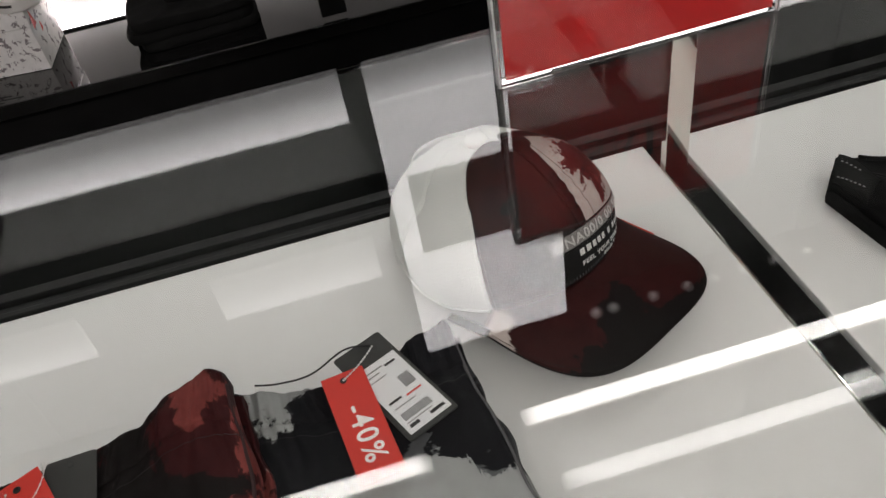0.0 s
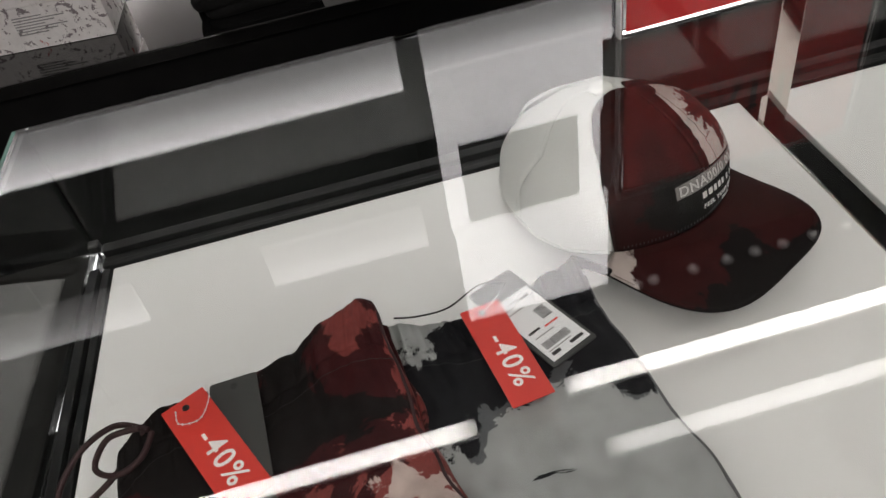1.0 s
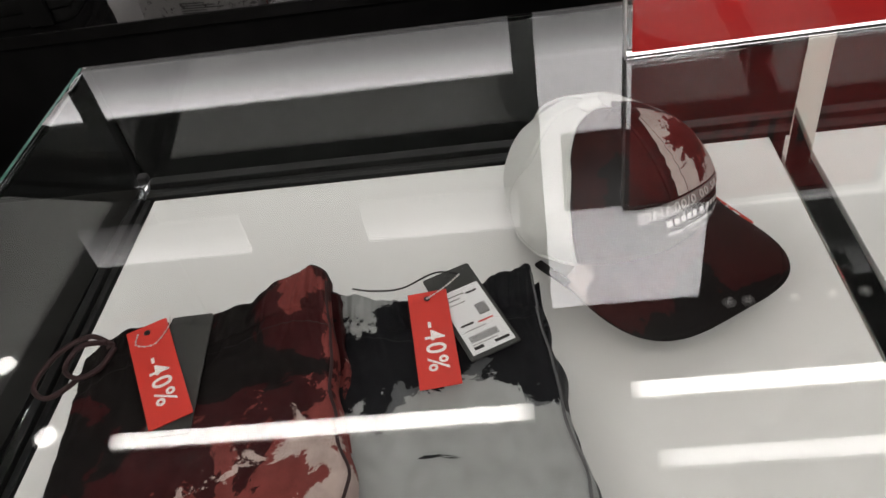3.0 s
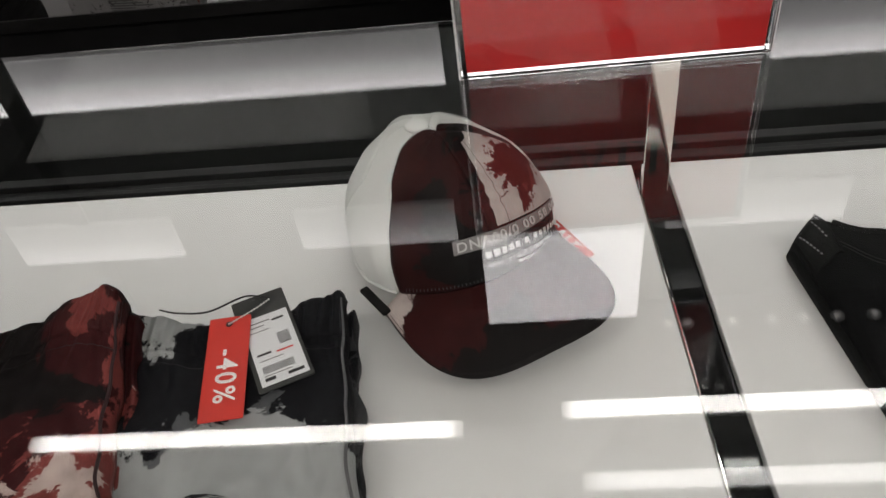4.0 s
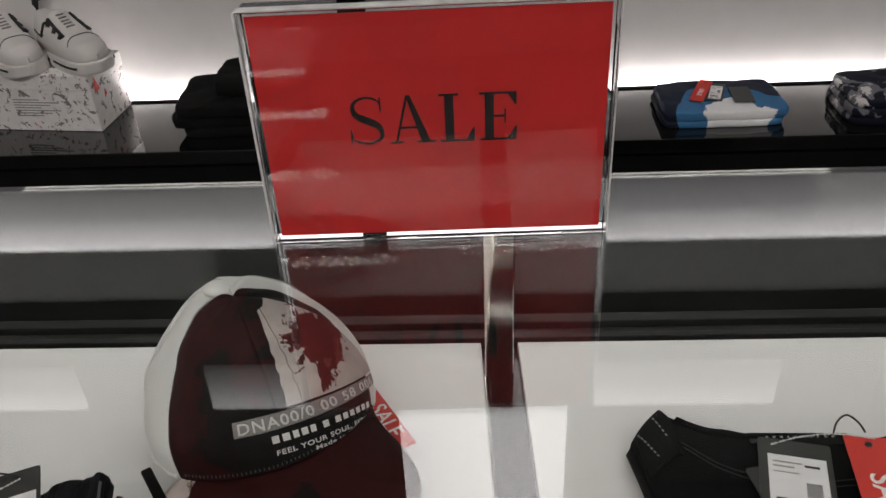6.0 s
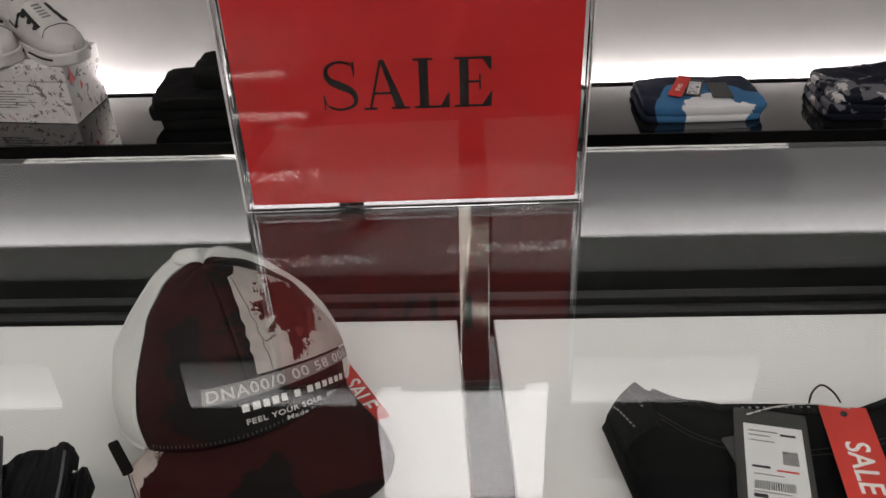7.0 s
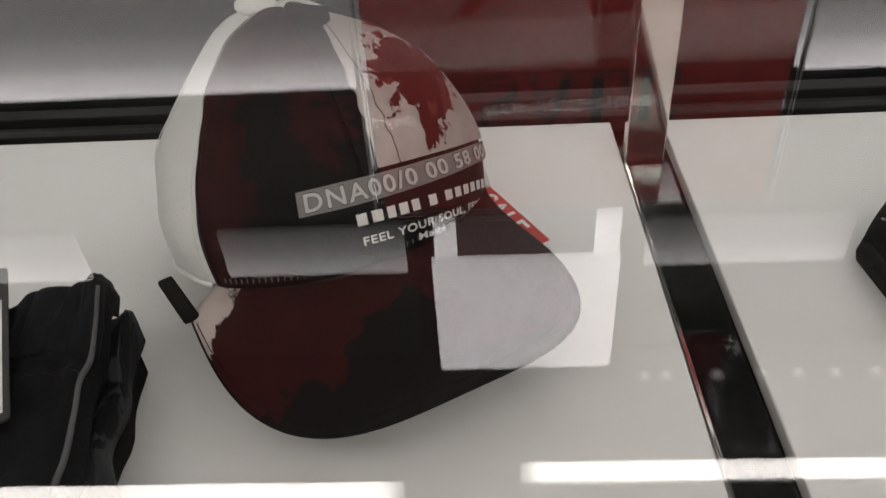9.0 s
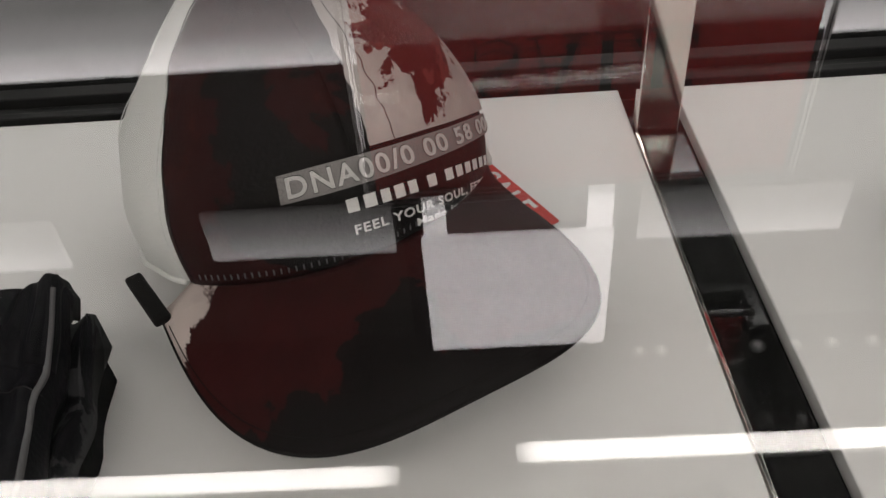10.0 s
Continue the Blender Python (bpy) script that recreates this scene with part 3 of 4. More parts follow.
pane("glass_top", prism([(pane_x(FRONT), FRONT), (1.0, FRONT), (1.0, 0.86), (pane_x(0.86), 0.86)], 1.022, TOP, 0.0007))
pane("glass_end", prism([(pane_x(FRONT + 0.001) + 0.001, FRONT + 0.001), (pane_x(FRONT + 0.001) + 0.009, FRONT + 0.001), (pane_x(0.859) + 0.009, 0.859), (pane_x(0.859) + 0.001, 0.859)], 0.8388, 1.0217))
pane("glass_back", block(-0.664, 0.999, 0.852, 0.859, 0.8388, 1.0217))
part("polished_edge", prism([(pane_x(FRONT) - 0.0048, FRONT), (pane_x(FRONT) - 0.0003, FRONT), (pane_x(0.86) - 0.0003, 0.86), (pane_x(0.86) - 0.0048, 0.86)], 1.0225, 1.0295, 0.0008), M["glass_edge"], case, "green polished glass edge")
part("polished_edge", block(pane_x(0.86) - 0.001, 0.999, 0.8605, 0.8613, 1.0232, 1.0288), M["glass_edge"], case)
# small clamp at the corner of the panes
part("clamp", block(-0.668, -0.655, 0.835, 0.848, 0.857, 0.868, 0.002), M["black_metal"], case, "small dark metal glass clamp")

# ---- the sale sign on the glass ----
sign = thing("sale_sign", "red sale sign in a clear acrylic block standing on the glass", "sign")
turn = pose(0.096, 0.7605, TOP, 0, 0, 1.5)
W2, HS = 0.1475, 0.2105
holder = part("holder", moved(block(-W2, W2, -0.0075, 0.014, 0.0006, HS, 0.0012), turn), M["acrylic"], sign, "clear acrylic block holder")
holder.visible_shadow = False
card = part("card", moved(block(-W2 + 0.006, W2 - 0.006, -0.0095, -0.0079, 0.0065, HS - 0.004), turn), M["red_card"], sign, "red printed card")

front = part("front_sheet", moved(block(-W2, W2, -0.0135, -0.0104, 0.0006, HS, 0.0006), turn), M["front_film"], sign, "clear acrylic front sheet")
front.visible_shadow = False


# white strips paint the highlight on the outer edges of the clear block
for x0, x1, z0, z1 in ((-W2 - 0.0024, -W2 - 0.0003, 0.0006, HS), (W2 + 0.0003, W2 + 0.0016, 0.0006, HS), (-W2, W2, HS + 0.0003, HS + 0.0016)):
    part("polished_edge", moved(block(x0, x1, -0.0130, -0.0030, z0, z1, 0.0003), turn), M["edge_highlight"], sign, "white strip painted as highlight on the acrylic edge")


def serif_letters():
    """SALE in a high-contrast serif: thick and thin strokes with flat serifs."""
    bm = bmesh.new()
    T, t, H = 0.0074, 0.0018, 0.042

    def quad(pts):
        lo = [bm.verts.new((x, 0.0, z)) for x, z in pts]
        hi = [bm.verts.new((x, -0.0005, z)) for x, z in pts]
        n = len(pts)
        bm.faces.new(lo)
        bm.faces.new(hi[::-1])
        for i in range(n):
            bm.faces.new((lo[i], hi[i], hi[(i + 1) % n], lo[(i + 1) % n]))

    def rect(x0, x1, z0, z1):
        quad([(x0, z0), (x1, z0), (x1, z1), (x0, z1)])
    # S: a stroke whose width swells in the middle
    mid = spline([(0.0285, 0, 0.031), (0.026, 0, 0.0385), (0.0155, 0, 0.0412), (0.0062, 0, 0.036), (0.0072, 0, 0.0265), (0.0165, 0, 0.0212), (0.0262, 0, 0.0155), (0.0275, 0, 0.0058), (0.0165, 0, 0.0008), (0.0055, 0, 0.0040), (0.0025, 0, 0.0125)], 8)
    n = len(mid)
    for i in range(n - 1):
        def w(k):
            return t * 0.5 + (T * 0.62) * math.exp(-((k / (n - 1) - 0.5) / 0.17) ** 2) + 0.0009 * (abs(k / (n - 1) - 0.5) < 0.4)
        a, b = mid[i], mid[i + 1]
        d = (b - a).normalized()
        nx, nz = -d.z, d.x
        quad([(a.x - nx * w(i) * .5, a.z - nz * w(i) * .5), (a.x + nx * w(i) * .5, a.z + nz * w(i) * .5), (b.x + nx * w(i + 1) * .5, b.z + nz * w(i + 1) * .5), (b.x - nx * w(i + 1) * .5, b.z - nz * w(i + 1) * .5)])
    rect(0.0275, 0.0288, 0.029, 0.0412)
    rect(0.0018, 0.0031, 0.0008, 0.0135)
    # A
    o = 0.0345
    quad([(o + 0.0150, H), (o + 0.0185, H), (o + 0.0345, 0), (o + 0.0268, 0)])
    quad([(o + 0.0150, H), (o + 0.0170, H), (o + 0.0062, 0), (o + 0.0042, 0)])
    rect(o + 0.0075, o + 0.0250, 0.013, 0.013 + t)
    rect(o, o + 0.0110, 0, t)
    rect(o + 0.0228, o + 0.0380, 0, t)
    # L
    o = 0.0765
    rect(o + 0.0045, o + 0.0045 + T, 0, H)
    rect(o, o + 0.0160, H - t, H)
    rect(o, o + 0.0290, 0, t)
    quad([(o + 0.0290, 0), (o + 0.0290, 0.0125), (o + 0.0278, 0.0125), (o + 0.0215, 0.0012)])
    # E
    o = 0.1095
    rect(o + 0.0045, o + 0.0045 + T, 0, H)
    rect(o, o + 0.0305, H - t, H)
    rect(o, o + 0.0305, 0, t)
    quad([(o + 0.0305, 0), (o + 0.0312, 0.0125), (o + 0.0300, 0.0125), (o + 0.0230, 0.0012)])
    quad([(o + 0.0305, H), (o + 0.0305, H - 0.0110), (o + 0.0293, H - 0.0110), (o + 0.0230, H - 0.0012)])
    rect(o + 0.0100, o + 0.0215, 0.0205, 0.0205 + t)
    rect(o + 0.0205, o + 0.0218, 0.0145, 0.0275)
    return bm


part("lettering", moved(serif_letters(), turn @ Matrix.Translation((-0.071, -0.0096, 0.0945)) @ Matrix.Diagonal((0.995, 1, 1.02, 1))), M["black_ink"], card, "black serif word SALE")

# ---- the baseball cap ----
cap = thing("baseball_cap", "white, maroon and black printed baseball cap lying on the white tray", "cap")
CC, D = Vector((-0.0747, 0.6738, 0.0)), Vector((0.4835, -0.8753, 0.0)).normalized()
L = Vector((D.y, -D.x, 0.0))  # sideways, towards the white panels
APEX = 1.0192
FLANK = 57.6  # the side seam at the brim, in degrees from the front centre


def rim_z(phi):
    """Height of the crown's lower edge; raised at the front, dipping to the tray at the back."""
    return 0.884 + 0.031 * math.cos(phi / 2) ** 4 - 0.033 * ((1 - math.cos(phi)) / 2) ** 1.5


def crown(phi, u, out=0.0):
    """A point of the crown: phi from the front centre, u from rim to apex."""
    z0 = rim_z(phi)
    back = (1 - math.cos(phi)) / 2
    r = (1 - u ** 2.45) ** (0.60 + 0.16 * max(0.0, min(1.0, (abs(phi) - 0.7) / 0.8)))
    soft = noise.noise((math.cos(phi) * 1.9, math.sin(phi) * 1.9, u * 2.3 + 4)) + 0.5 * noise.noise((math.cos(phi) * 5, math.sin(phi) * 5, u * 5))
    side = min(1.0, max(0.0, (abs(phi) - 0.9) / 0.4))
    hollow = 0.085 * side * math.exp(-((u - 0.66) / 0.22) ** 2) if phi > 0 else 0.0
    dent = 1 + soft * (0.008 + 0.030 * side) - hollow
    half = 0.0988 + 0.0085 * max(0.0, -math.sin(phi)) + 0.012 * max(0.0, back - 0.55)
    p = CC + D * (math.cos(phi) * ((0.1017 + 0.1172 * max(0.0, back - 0.45)) * r * dent + out)) + L * (math.sin(phi) * (half * r * dent + out))
    crease = 0.0035 * side * noise.noise((phi * 2.2, u * 3.5, 7.0)) * u
    return Vector((p.x, p.y, z0 + (APEX - z0) * u + out * u + crease))


def seam_at(u):
    """Angle of the side seams: up the flank, then over the top behind the button."""
    return radians(float(np.interp(u, (0.0, 0.2, 0.4, 0.6, 0.7, 0.78, 0.85, 0.9, 0.94, 0.97, 1.0), (FLANK, 59.5, 62.5, 70, 77.5, 88, 102, 114, 124, 138, 150))))


def back_at(u):
    """Angle of the seams between the white side and back panels."""
    return radians(122) + (radians(166) - radians(122)) * max(0.0, (u - 0.55) / 0.45) ** 1.4


PANELS = [(lambda u: 0.0, seam_at, "cap_maroon", "maroon and black printed front panel"), (seam_at, back_at, "cap_white", "white twill side panel"),
          (back_at, lambda u: math.pi, "cap_white", "white twill back panel"), (lambda u: -seam_at(u), lambda u: 0.0, "cap_maroon", "maroon printed front panel"),
          (lambda u: -back_at(u), lambda u: -seam_at(u), "cap_white", ""), (lambda u: -math.pi, lambda u: -back_at(u), "cap_white", "")]

for first, last, mat, label in PANELS:
    front_panel = mat == "cap_maroon"

    def outer(u, v, first=first, last=last, front_panel=front_panel):
        edge = min(u, 1 - u)
        groove = 0.0 if front_panel and (u < 0.5) == (first(0.0) == 0.0) else -0.0011 * math.exp(-(edge / 0.03) ** 2)
        h = 1 - (1 - v) ** 1.35
        return crown(first(h) + (last(h) - first(h)) * u, h, groove + (0.0010 if front_panel else 0.0))

    def inner(u, v, first=first, last=last):
        h = (1 - (1 - v) ** 1.35) * 0.998
        return crown(first(h) + (last(h) - first(h)) * u, h, -0.0035)
    part("panel", shell(25, 40, outer, inner), M[mat], cap, label, True)

# stitching beside the seams
for sign_of, at, mat in ((1, seam_at, "cap_black"), (1, back_at, "cap_white"), (-1, back_at, "cap_white")):
    for off in (-2.4, 2.4):
        row = [crown(sign_of * (at(k / 40 * 0.95) + radians(off)), k / 40 * 0.95, 0.0009 if off < 0 else 0.0002) for k in range(41)]
        part("stitching", tube_along(row, 0.0003, 5), M[mat if off < 0 else "cap_white"], cap, "", True)
# a row of short dark stitches along the foot of the front panel
bm = bmesh.new()
for k in range(46):
    p, q = crown(radians(52 - 2.1 * k), 0.035, 0.0014), crown(radians(52 - 2.1 * k), 0.062, 0.0014)
    m = Matrix.Translation((p + q) / 2) @ (q - p).to_track_quat("Z", "Y").to_matrix().to_4x4() @ Matrix.Diagonal((0.0006, 0.0006, (q - p).length, 1))
    bmesh.ops.create_cube(bm, size=1.0, matrix=m)
part("foot_stitching", bm, M["lining"], cap, "short grey stitches along the brim")


def on_crown(x, z, out, bend=0.026):
    """A place on the crown's front: x metres round from the front centre (to the viewer's right), height z."""
    phi = -x / 0.1
    z -= bend * (phi - 0.14) ** 2
    z0 = rim_z(phi)
    return crown(phi, max(0.004, (z - z0) / (APEX - z0)), out + 0.0010)


def patch(u, v):
    """The pale printed piece: straight inner edge, foot just over the woven band, outer edge at the far seam."""
    edge = (0.0085 + 0.003 * v + 0.0016 * noise.noise((v * 11, 1.0, 2.0))) / 0.1
    phi = -0.09
    for _ in range(3):
        z0 = rim_z(phi)
        low = (0.9678 - 0.026 * (phi - 0.14) ** 2 - z0) / (APEX - z0)
        h = low + (0.958 - low) * v
        near = -math.asin(min(0.55, edge / (1 - h ** 2.45) ** 0.60))
        phi = near + (-1.20 - near) * u
    return crown(phi, h, 0.0017)


part("printed_piece", grid_mesh(40, 36, patch), M["cap_patch"], cap, "white twill piece with torn maroon print", True)
part("stitching", tube_along([patch(0.13, k / 40) for k in range(41)], 0.0003, 5), M["cord"], cap, "", True)
bm = bmesh.new()
seat = crown(radians(150), 0.955)
bmesh.ops.create_uvsphere(bm, u_segments=20, v_segments=10, radius=0.0105, matrix=Matrix.Translation(seat + Vector((0, 0, 0.0032))) @ Matrix.Diagonal((1.15, 1, 0.5, 1)))
part("button", bm, M["cap_white"], cap, "white cloth button", True)


def brim(u, v, drop=0.0):
    """u from the wearer's side to side, v from the crown to the edge."""
    phi = radians(-62 + (62 + FLANK) * u)
    a = crown(phi, 0.0)
    s = (u - 0.5) * 2
    # outer edge: nearly straight front with round corners
    ang = radians(-90 + 180 * u)
    ex = 3.4 if u > 0.5 else 3.8
    cx, sx = math.cos(ang), math.sin(ang)
    q = (abs(cx) ** ex + abs(sx) ** ex) ** (-1 / ex)
    e = CC + D * (0.0565 + 0.134 * q * cx) + L * ((0.1046 if sx > 0 else 0.1000 - 0.016 * (1 - cx) ** 2) * q * sx - 0.002)
    e.z = 0.8985 - 0.0108 * abs(s) ** 2
    p = a.lerp(e, v)
    p.z = a.z + (e.z - a.z) * v + 0.003 * math.sin(math.pi * v) * (1 - s * s) - drop
    return p


brim_ob = part("brim", shell(51, 21, lambda u, v: brim(u, v), lambda u, v: brim(u, v, 0.0028)), M["brim_print"], cap, "maroon and black printed brim", True)
edge = [brim(i / 60, 1.0) - Vector((0, 0, 0.0014)) for i in range(61)]
part("brim_edging", tube_along(edge, 0.0011, 8), M["cap_black"], brim_ob, "black bound edge", True)
for v in (0.93,):
    part("stitching", tube_along([brim(0.03 + 0.94 * i / 60, v) + Vector((0, 0, 0.0001)) for i in range(61)], 0.0003, 4), M["cap_black"], brim_ob, "", True)
# sweatband seen along the side, and the closing strap
part("sweatband", shell(60, 3, lambda u, v: crown(radians(-150 + 300 * u), 0.0, -0.0042) + Vector((0, 0, 0.016 * v)), lambda u, v: crown(radians(-150 + 300 * u), 0.0, -0.0055) + Vector((0, 0, 0.016 * v))), M["cap_white"], cap, "", True)
part("rim_binding", tube_along([crown(radians(FLANK + 2 + (358 - 2 * FLANK) * k / 70), 0.0, 0.0004) for k in range(71)], 0.0017, 6), M["cap_white"], cap, "white bound lower edge", True)
STRAP_A, STRAP_B = Vector((-0.1603, 0.6053, 0.8848)), Vector((-0.1328, 0.5669, 0.8914))
part("strap", moved(block(-0.0046, 0.0046, -0.0025, 0.0025, -0.5 * (STRAP_B - STRAP_A).length, 0.5 * (STRAP_B - STRAP_A).length, 0.0016), Matrix.Translation((STRAP_A + STRAP_B) / 2) @ (STRAP_B - STRAP_A).to_track_quat("Z", "Y").to_matrix().to_4x4()), M["cap_black"], cap, "black fabric strap end")


def wrap(bm, x, z, out, bend=0.026):
    """Lays a flat bmesh on the crown."""
    for v in bm.verts:
        a, b, d = v.co
        v.co = on_crown(x + a, z + b, out + max(0.0, d), bend)
    return bm


def flat_grid(w, h, nx, nz):
    return grid_mesh(nx, nz, lambda u, v: ((u - 0.5) * w, (v - 0.5) * h, 0.0))


def line_of(text, x0, x1, height, depth, spread=1.1, bold=0.0):
    """A line of letters scaled to run from x0 to x1 with capitals of the given height; centred on its middle."""
    bm = letters(text, height / 0.7, depth, spread, True, bold)
    xs, zs = [v.co.x for v in bm.verts], [v.co.y for v in bm.verts]
    k, cx, cz = (x1 - x0) / (max(xs) - min(xs)), (max(xs) + min(xs)) / 2, height / 2 + min(zs) if "," not in text and "y" not in text else (max(zs) - height / 2)
    for v in bm.verts:
        v.co.x, v.co.y = (v.co.x - cx) * k, v.co.y - cz
    return bm


# printed front: black field, grey woven band, raised lettering
part("black_field", wrap(flat_grid(0.125, 0.036, 40, 12), 0.0235, 0.9355, 0.0003), M["cap_black"], cap, "black printed field", True)
wband = part("woven_band", wrap(flat_grid(0.158, 0.0123, 60, 5), 0.0390, 0.9595, 0.0007), M["grey_band"], cap, "grey woven band with raised characters", True)
# each character has a dark edge round a pale face
part("lettering_edge", wrap(line_of("DNA00/0 00 58 006", -0.0362, 0.1077, 0.0090, 0.0003, 1.14, 0.00045), 0.03575, 0.9592, 0.0008), M["dark_card"], wband, "dark outline of the characters")
part("lettering", wrap(line_of("DNA00/0 00 58 006", -0.0360, 0.1075, 0.0086, 0.0006, 1.14, 0.00022), 0.03575, 0.9595, 0.0009), M["woven_pale"], wband, "grey raised characters")
part("lettering", wrap(line_of("FEEL YOUR SOUL, FEEL", -0.0085, 0.0830, 0.0050, 0.0003, 1.12, 0.00012), 0.0370, 0.9325, 0.0006, 0.034), M["white_ink"], cap, "small white printed words")
part("lettering", wrap(line_of("Made in Italy", 0.0235, 0.0720, 0.0046, 0.0003, 1.1, 0.00006), 0.0478, 0.9248, 0.0006, 0.034), M["white_ink"], cap, "small white printed words")
# the maker's line as plain bars
x = -0.0115
for wd in (0.0086, 0.0092, 0.0072, 0.0080, 0.0072, -0.004, 0.0082, -0.004, 0.0084, 0.0080, 0.0080, 0.0080, 0.0080, 0.0080):
    if wd > 0:
        part("print_bar", wrap(flat_grid(wd * 0.68, 0.0066, 3, 3), x + wd / 2, 0.9450, 0.0007, 0.033), M["white_ink"], cap)
    x += abs(wd)

# ---- tags ----


def lay_text(text, size, m, x, y, turn2, material, parent, label="", spread=1.0):
    part("lettering", moved(letters(text, size, 0.0001, spread, False, size * 0.012), m @ pose(x, y, 0.0009, 0, 0, turn2)), material, parent, label)


def bead_string(points, parent, n=14, r=0.0011, mat="pearl"):
    line = spline(points, 10)
    part("string", tube_along(line, 0.0004, 5), M[mat], parent, "", True)
    bm = bmesh.new()
    for k in range(n):
        p = line[int(k * (len(line) - 1) / (n - 1))]
        bmesh.ops.create_icosphere(bm, subdivisions=1, radius=r, matrix=Matrix.Translation(p))
    part("beads", bm, M[mat], parent, "small clear beads", True)


def eyelet(m, x, y, parent):
    part("eyelet", moved(tube_along([(0.0026 * math.cos(a * math.tau / 16), 0.0026 * math.sin(a * math.tau / 16), 0) for a in range(16)], 0.0006, 6, True), m @ pose(x, y, 0.0011)), M["black_metal"], parent, "", True)
    bm = bmesh.new()
    bmesh.ops.create_circle(bm, cap_ends=True, segments=16, radius=0.0024, matrix=m @ pose(x, y, 0.00105))
    part("hole", bm, M["black_ink"], parent)


def red_tag(corners, text, label, size=0.030, flip=-90, shift=0.0):
    m, w, h = seat_card(corners)
    tag = thing("price_tag", label, "tag", "red sale tags")
    body = part("card", moved(rounded_card(w, h, 0.0007, 0.0008), m), M["red_tag"], tag)
    lay_text(text, size * 0.86, m, shift, -h * 0.09, flip, M["white_ink"], body, "white printed " + ("figures" if "%" in text else "word"), 1.2 if "%" in text else 1.0)
    eyelet(m, -w * 0.02, h * 0.42, body)
    return tag, m, w, h


def label_tag(corners, sticker, label, seed=1):
    """A charcoal hang tag with a white sticker of bar codes and grey lines."""
    m, w, h = seat_card(corners)
    tag = thing("hang_tag", label, "tag", "charcoal hang tags")
    body = part("card", moved(rounded_card(w, h, 0.0012, 0.0025), m), M["dark_card"], tag)
    eyelet(m, 0, h * 0.44, body)
    if sticker:
        x0, x1, y0, y1 = sticker
        st = part("sticker", moved(block(x0, x1, y0, y1, 0.0012, 0.0015), m), M["sticker"], body, "white price sticker")
        rnd = random.Random(seed)
        sw, sh = x1 - x0, y1 - y0

        def bars(name, bx, by, bw, bh, n, upright):
            bm = bmesh.new()
            p = 0.0
            while p < 1.0:
                k = rnd.uniform(0.4, 1.5) / n
                if upright:
                    block(bx + bw * p, bx + bw * min(1, p + k * 0.55), by, by + bh, 0.0015, 0.0016, 0, bm)
                else:
                    block(bx, bx + bw, by + bh * p, by + bh * min(1, p + k * 0.55), 0.0015, 0.0016, 0, bm)
                p += k
            part(name, moved(bm, m), M["black_ink"], st)
        bars("bar_code", x0 + sw * 0.12, y0 + sh * 0.16, sw * 0.66, sh * 0.10, 26, True)
        bars("bar_code", x0 + sw * 0.62, y0 + sh * 0.50, sw * 0.26, sh * 0.17, 14, False)
        for fx, fy, fw, fh, ink in ((0.08, 0.90, 0.5, 0.018, "grey_ink"), (0.08, 0.84, 0.36, 0.018, "grey_ink"), (0.08, 0.77, 0.44, 0.014, "grey_ink"), (0.62, 0.87, 0.26, 0.03, "black_ink"),
                                    (0.10, 0.42, 0.30, 0.03, "black_ink"), (0.5, 0.40, 0.36, 0.022, "red_tag"), (0.12, 0.335, 0.5, 0.014, "grey_ink"), (0.10, 0.055, 0.22, 0.045, "black_ink"), (0.58, 0.05, 0.34, 0.04, "black_ink"), (0.1, 0.12, 0.6, 0.012, "grey_ink")):
            part("print_bar", moved(block(x0 + sw * fx, x0 + sw * (fx + fw), y0 + sh * fy, y0 + sh * (fy + fh), 0.0015, 0.0016), m), M[ink], st)
    return tag, m, w, h


# ---- folded swim shorts ----


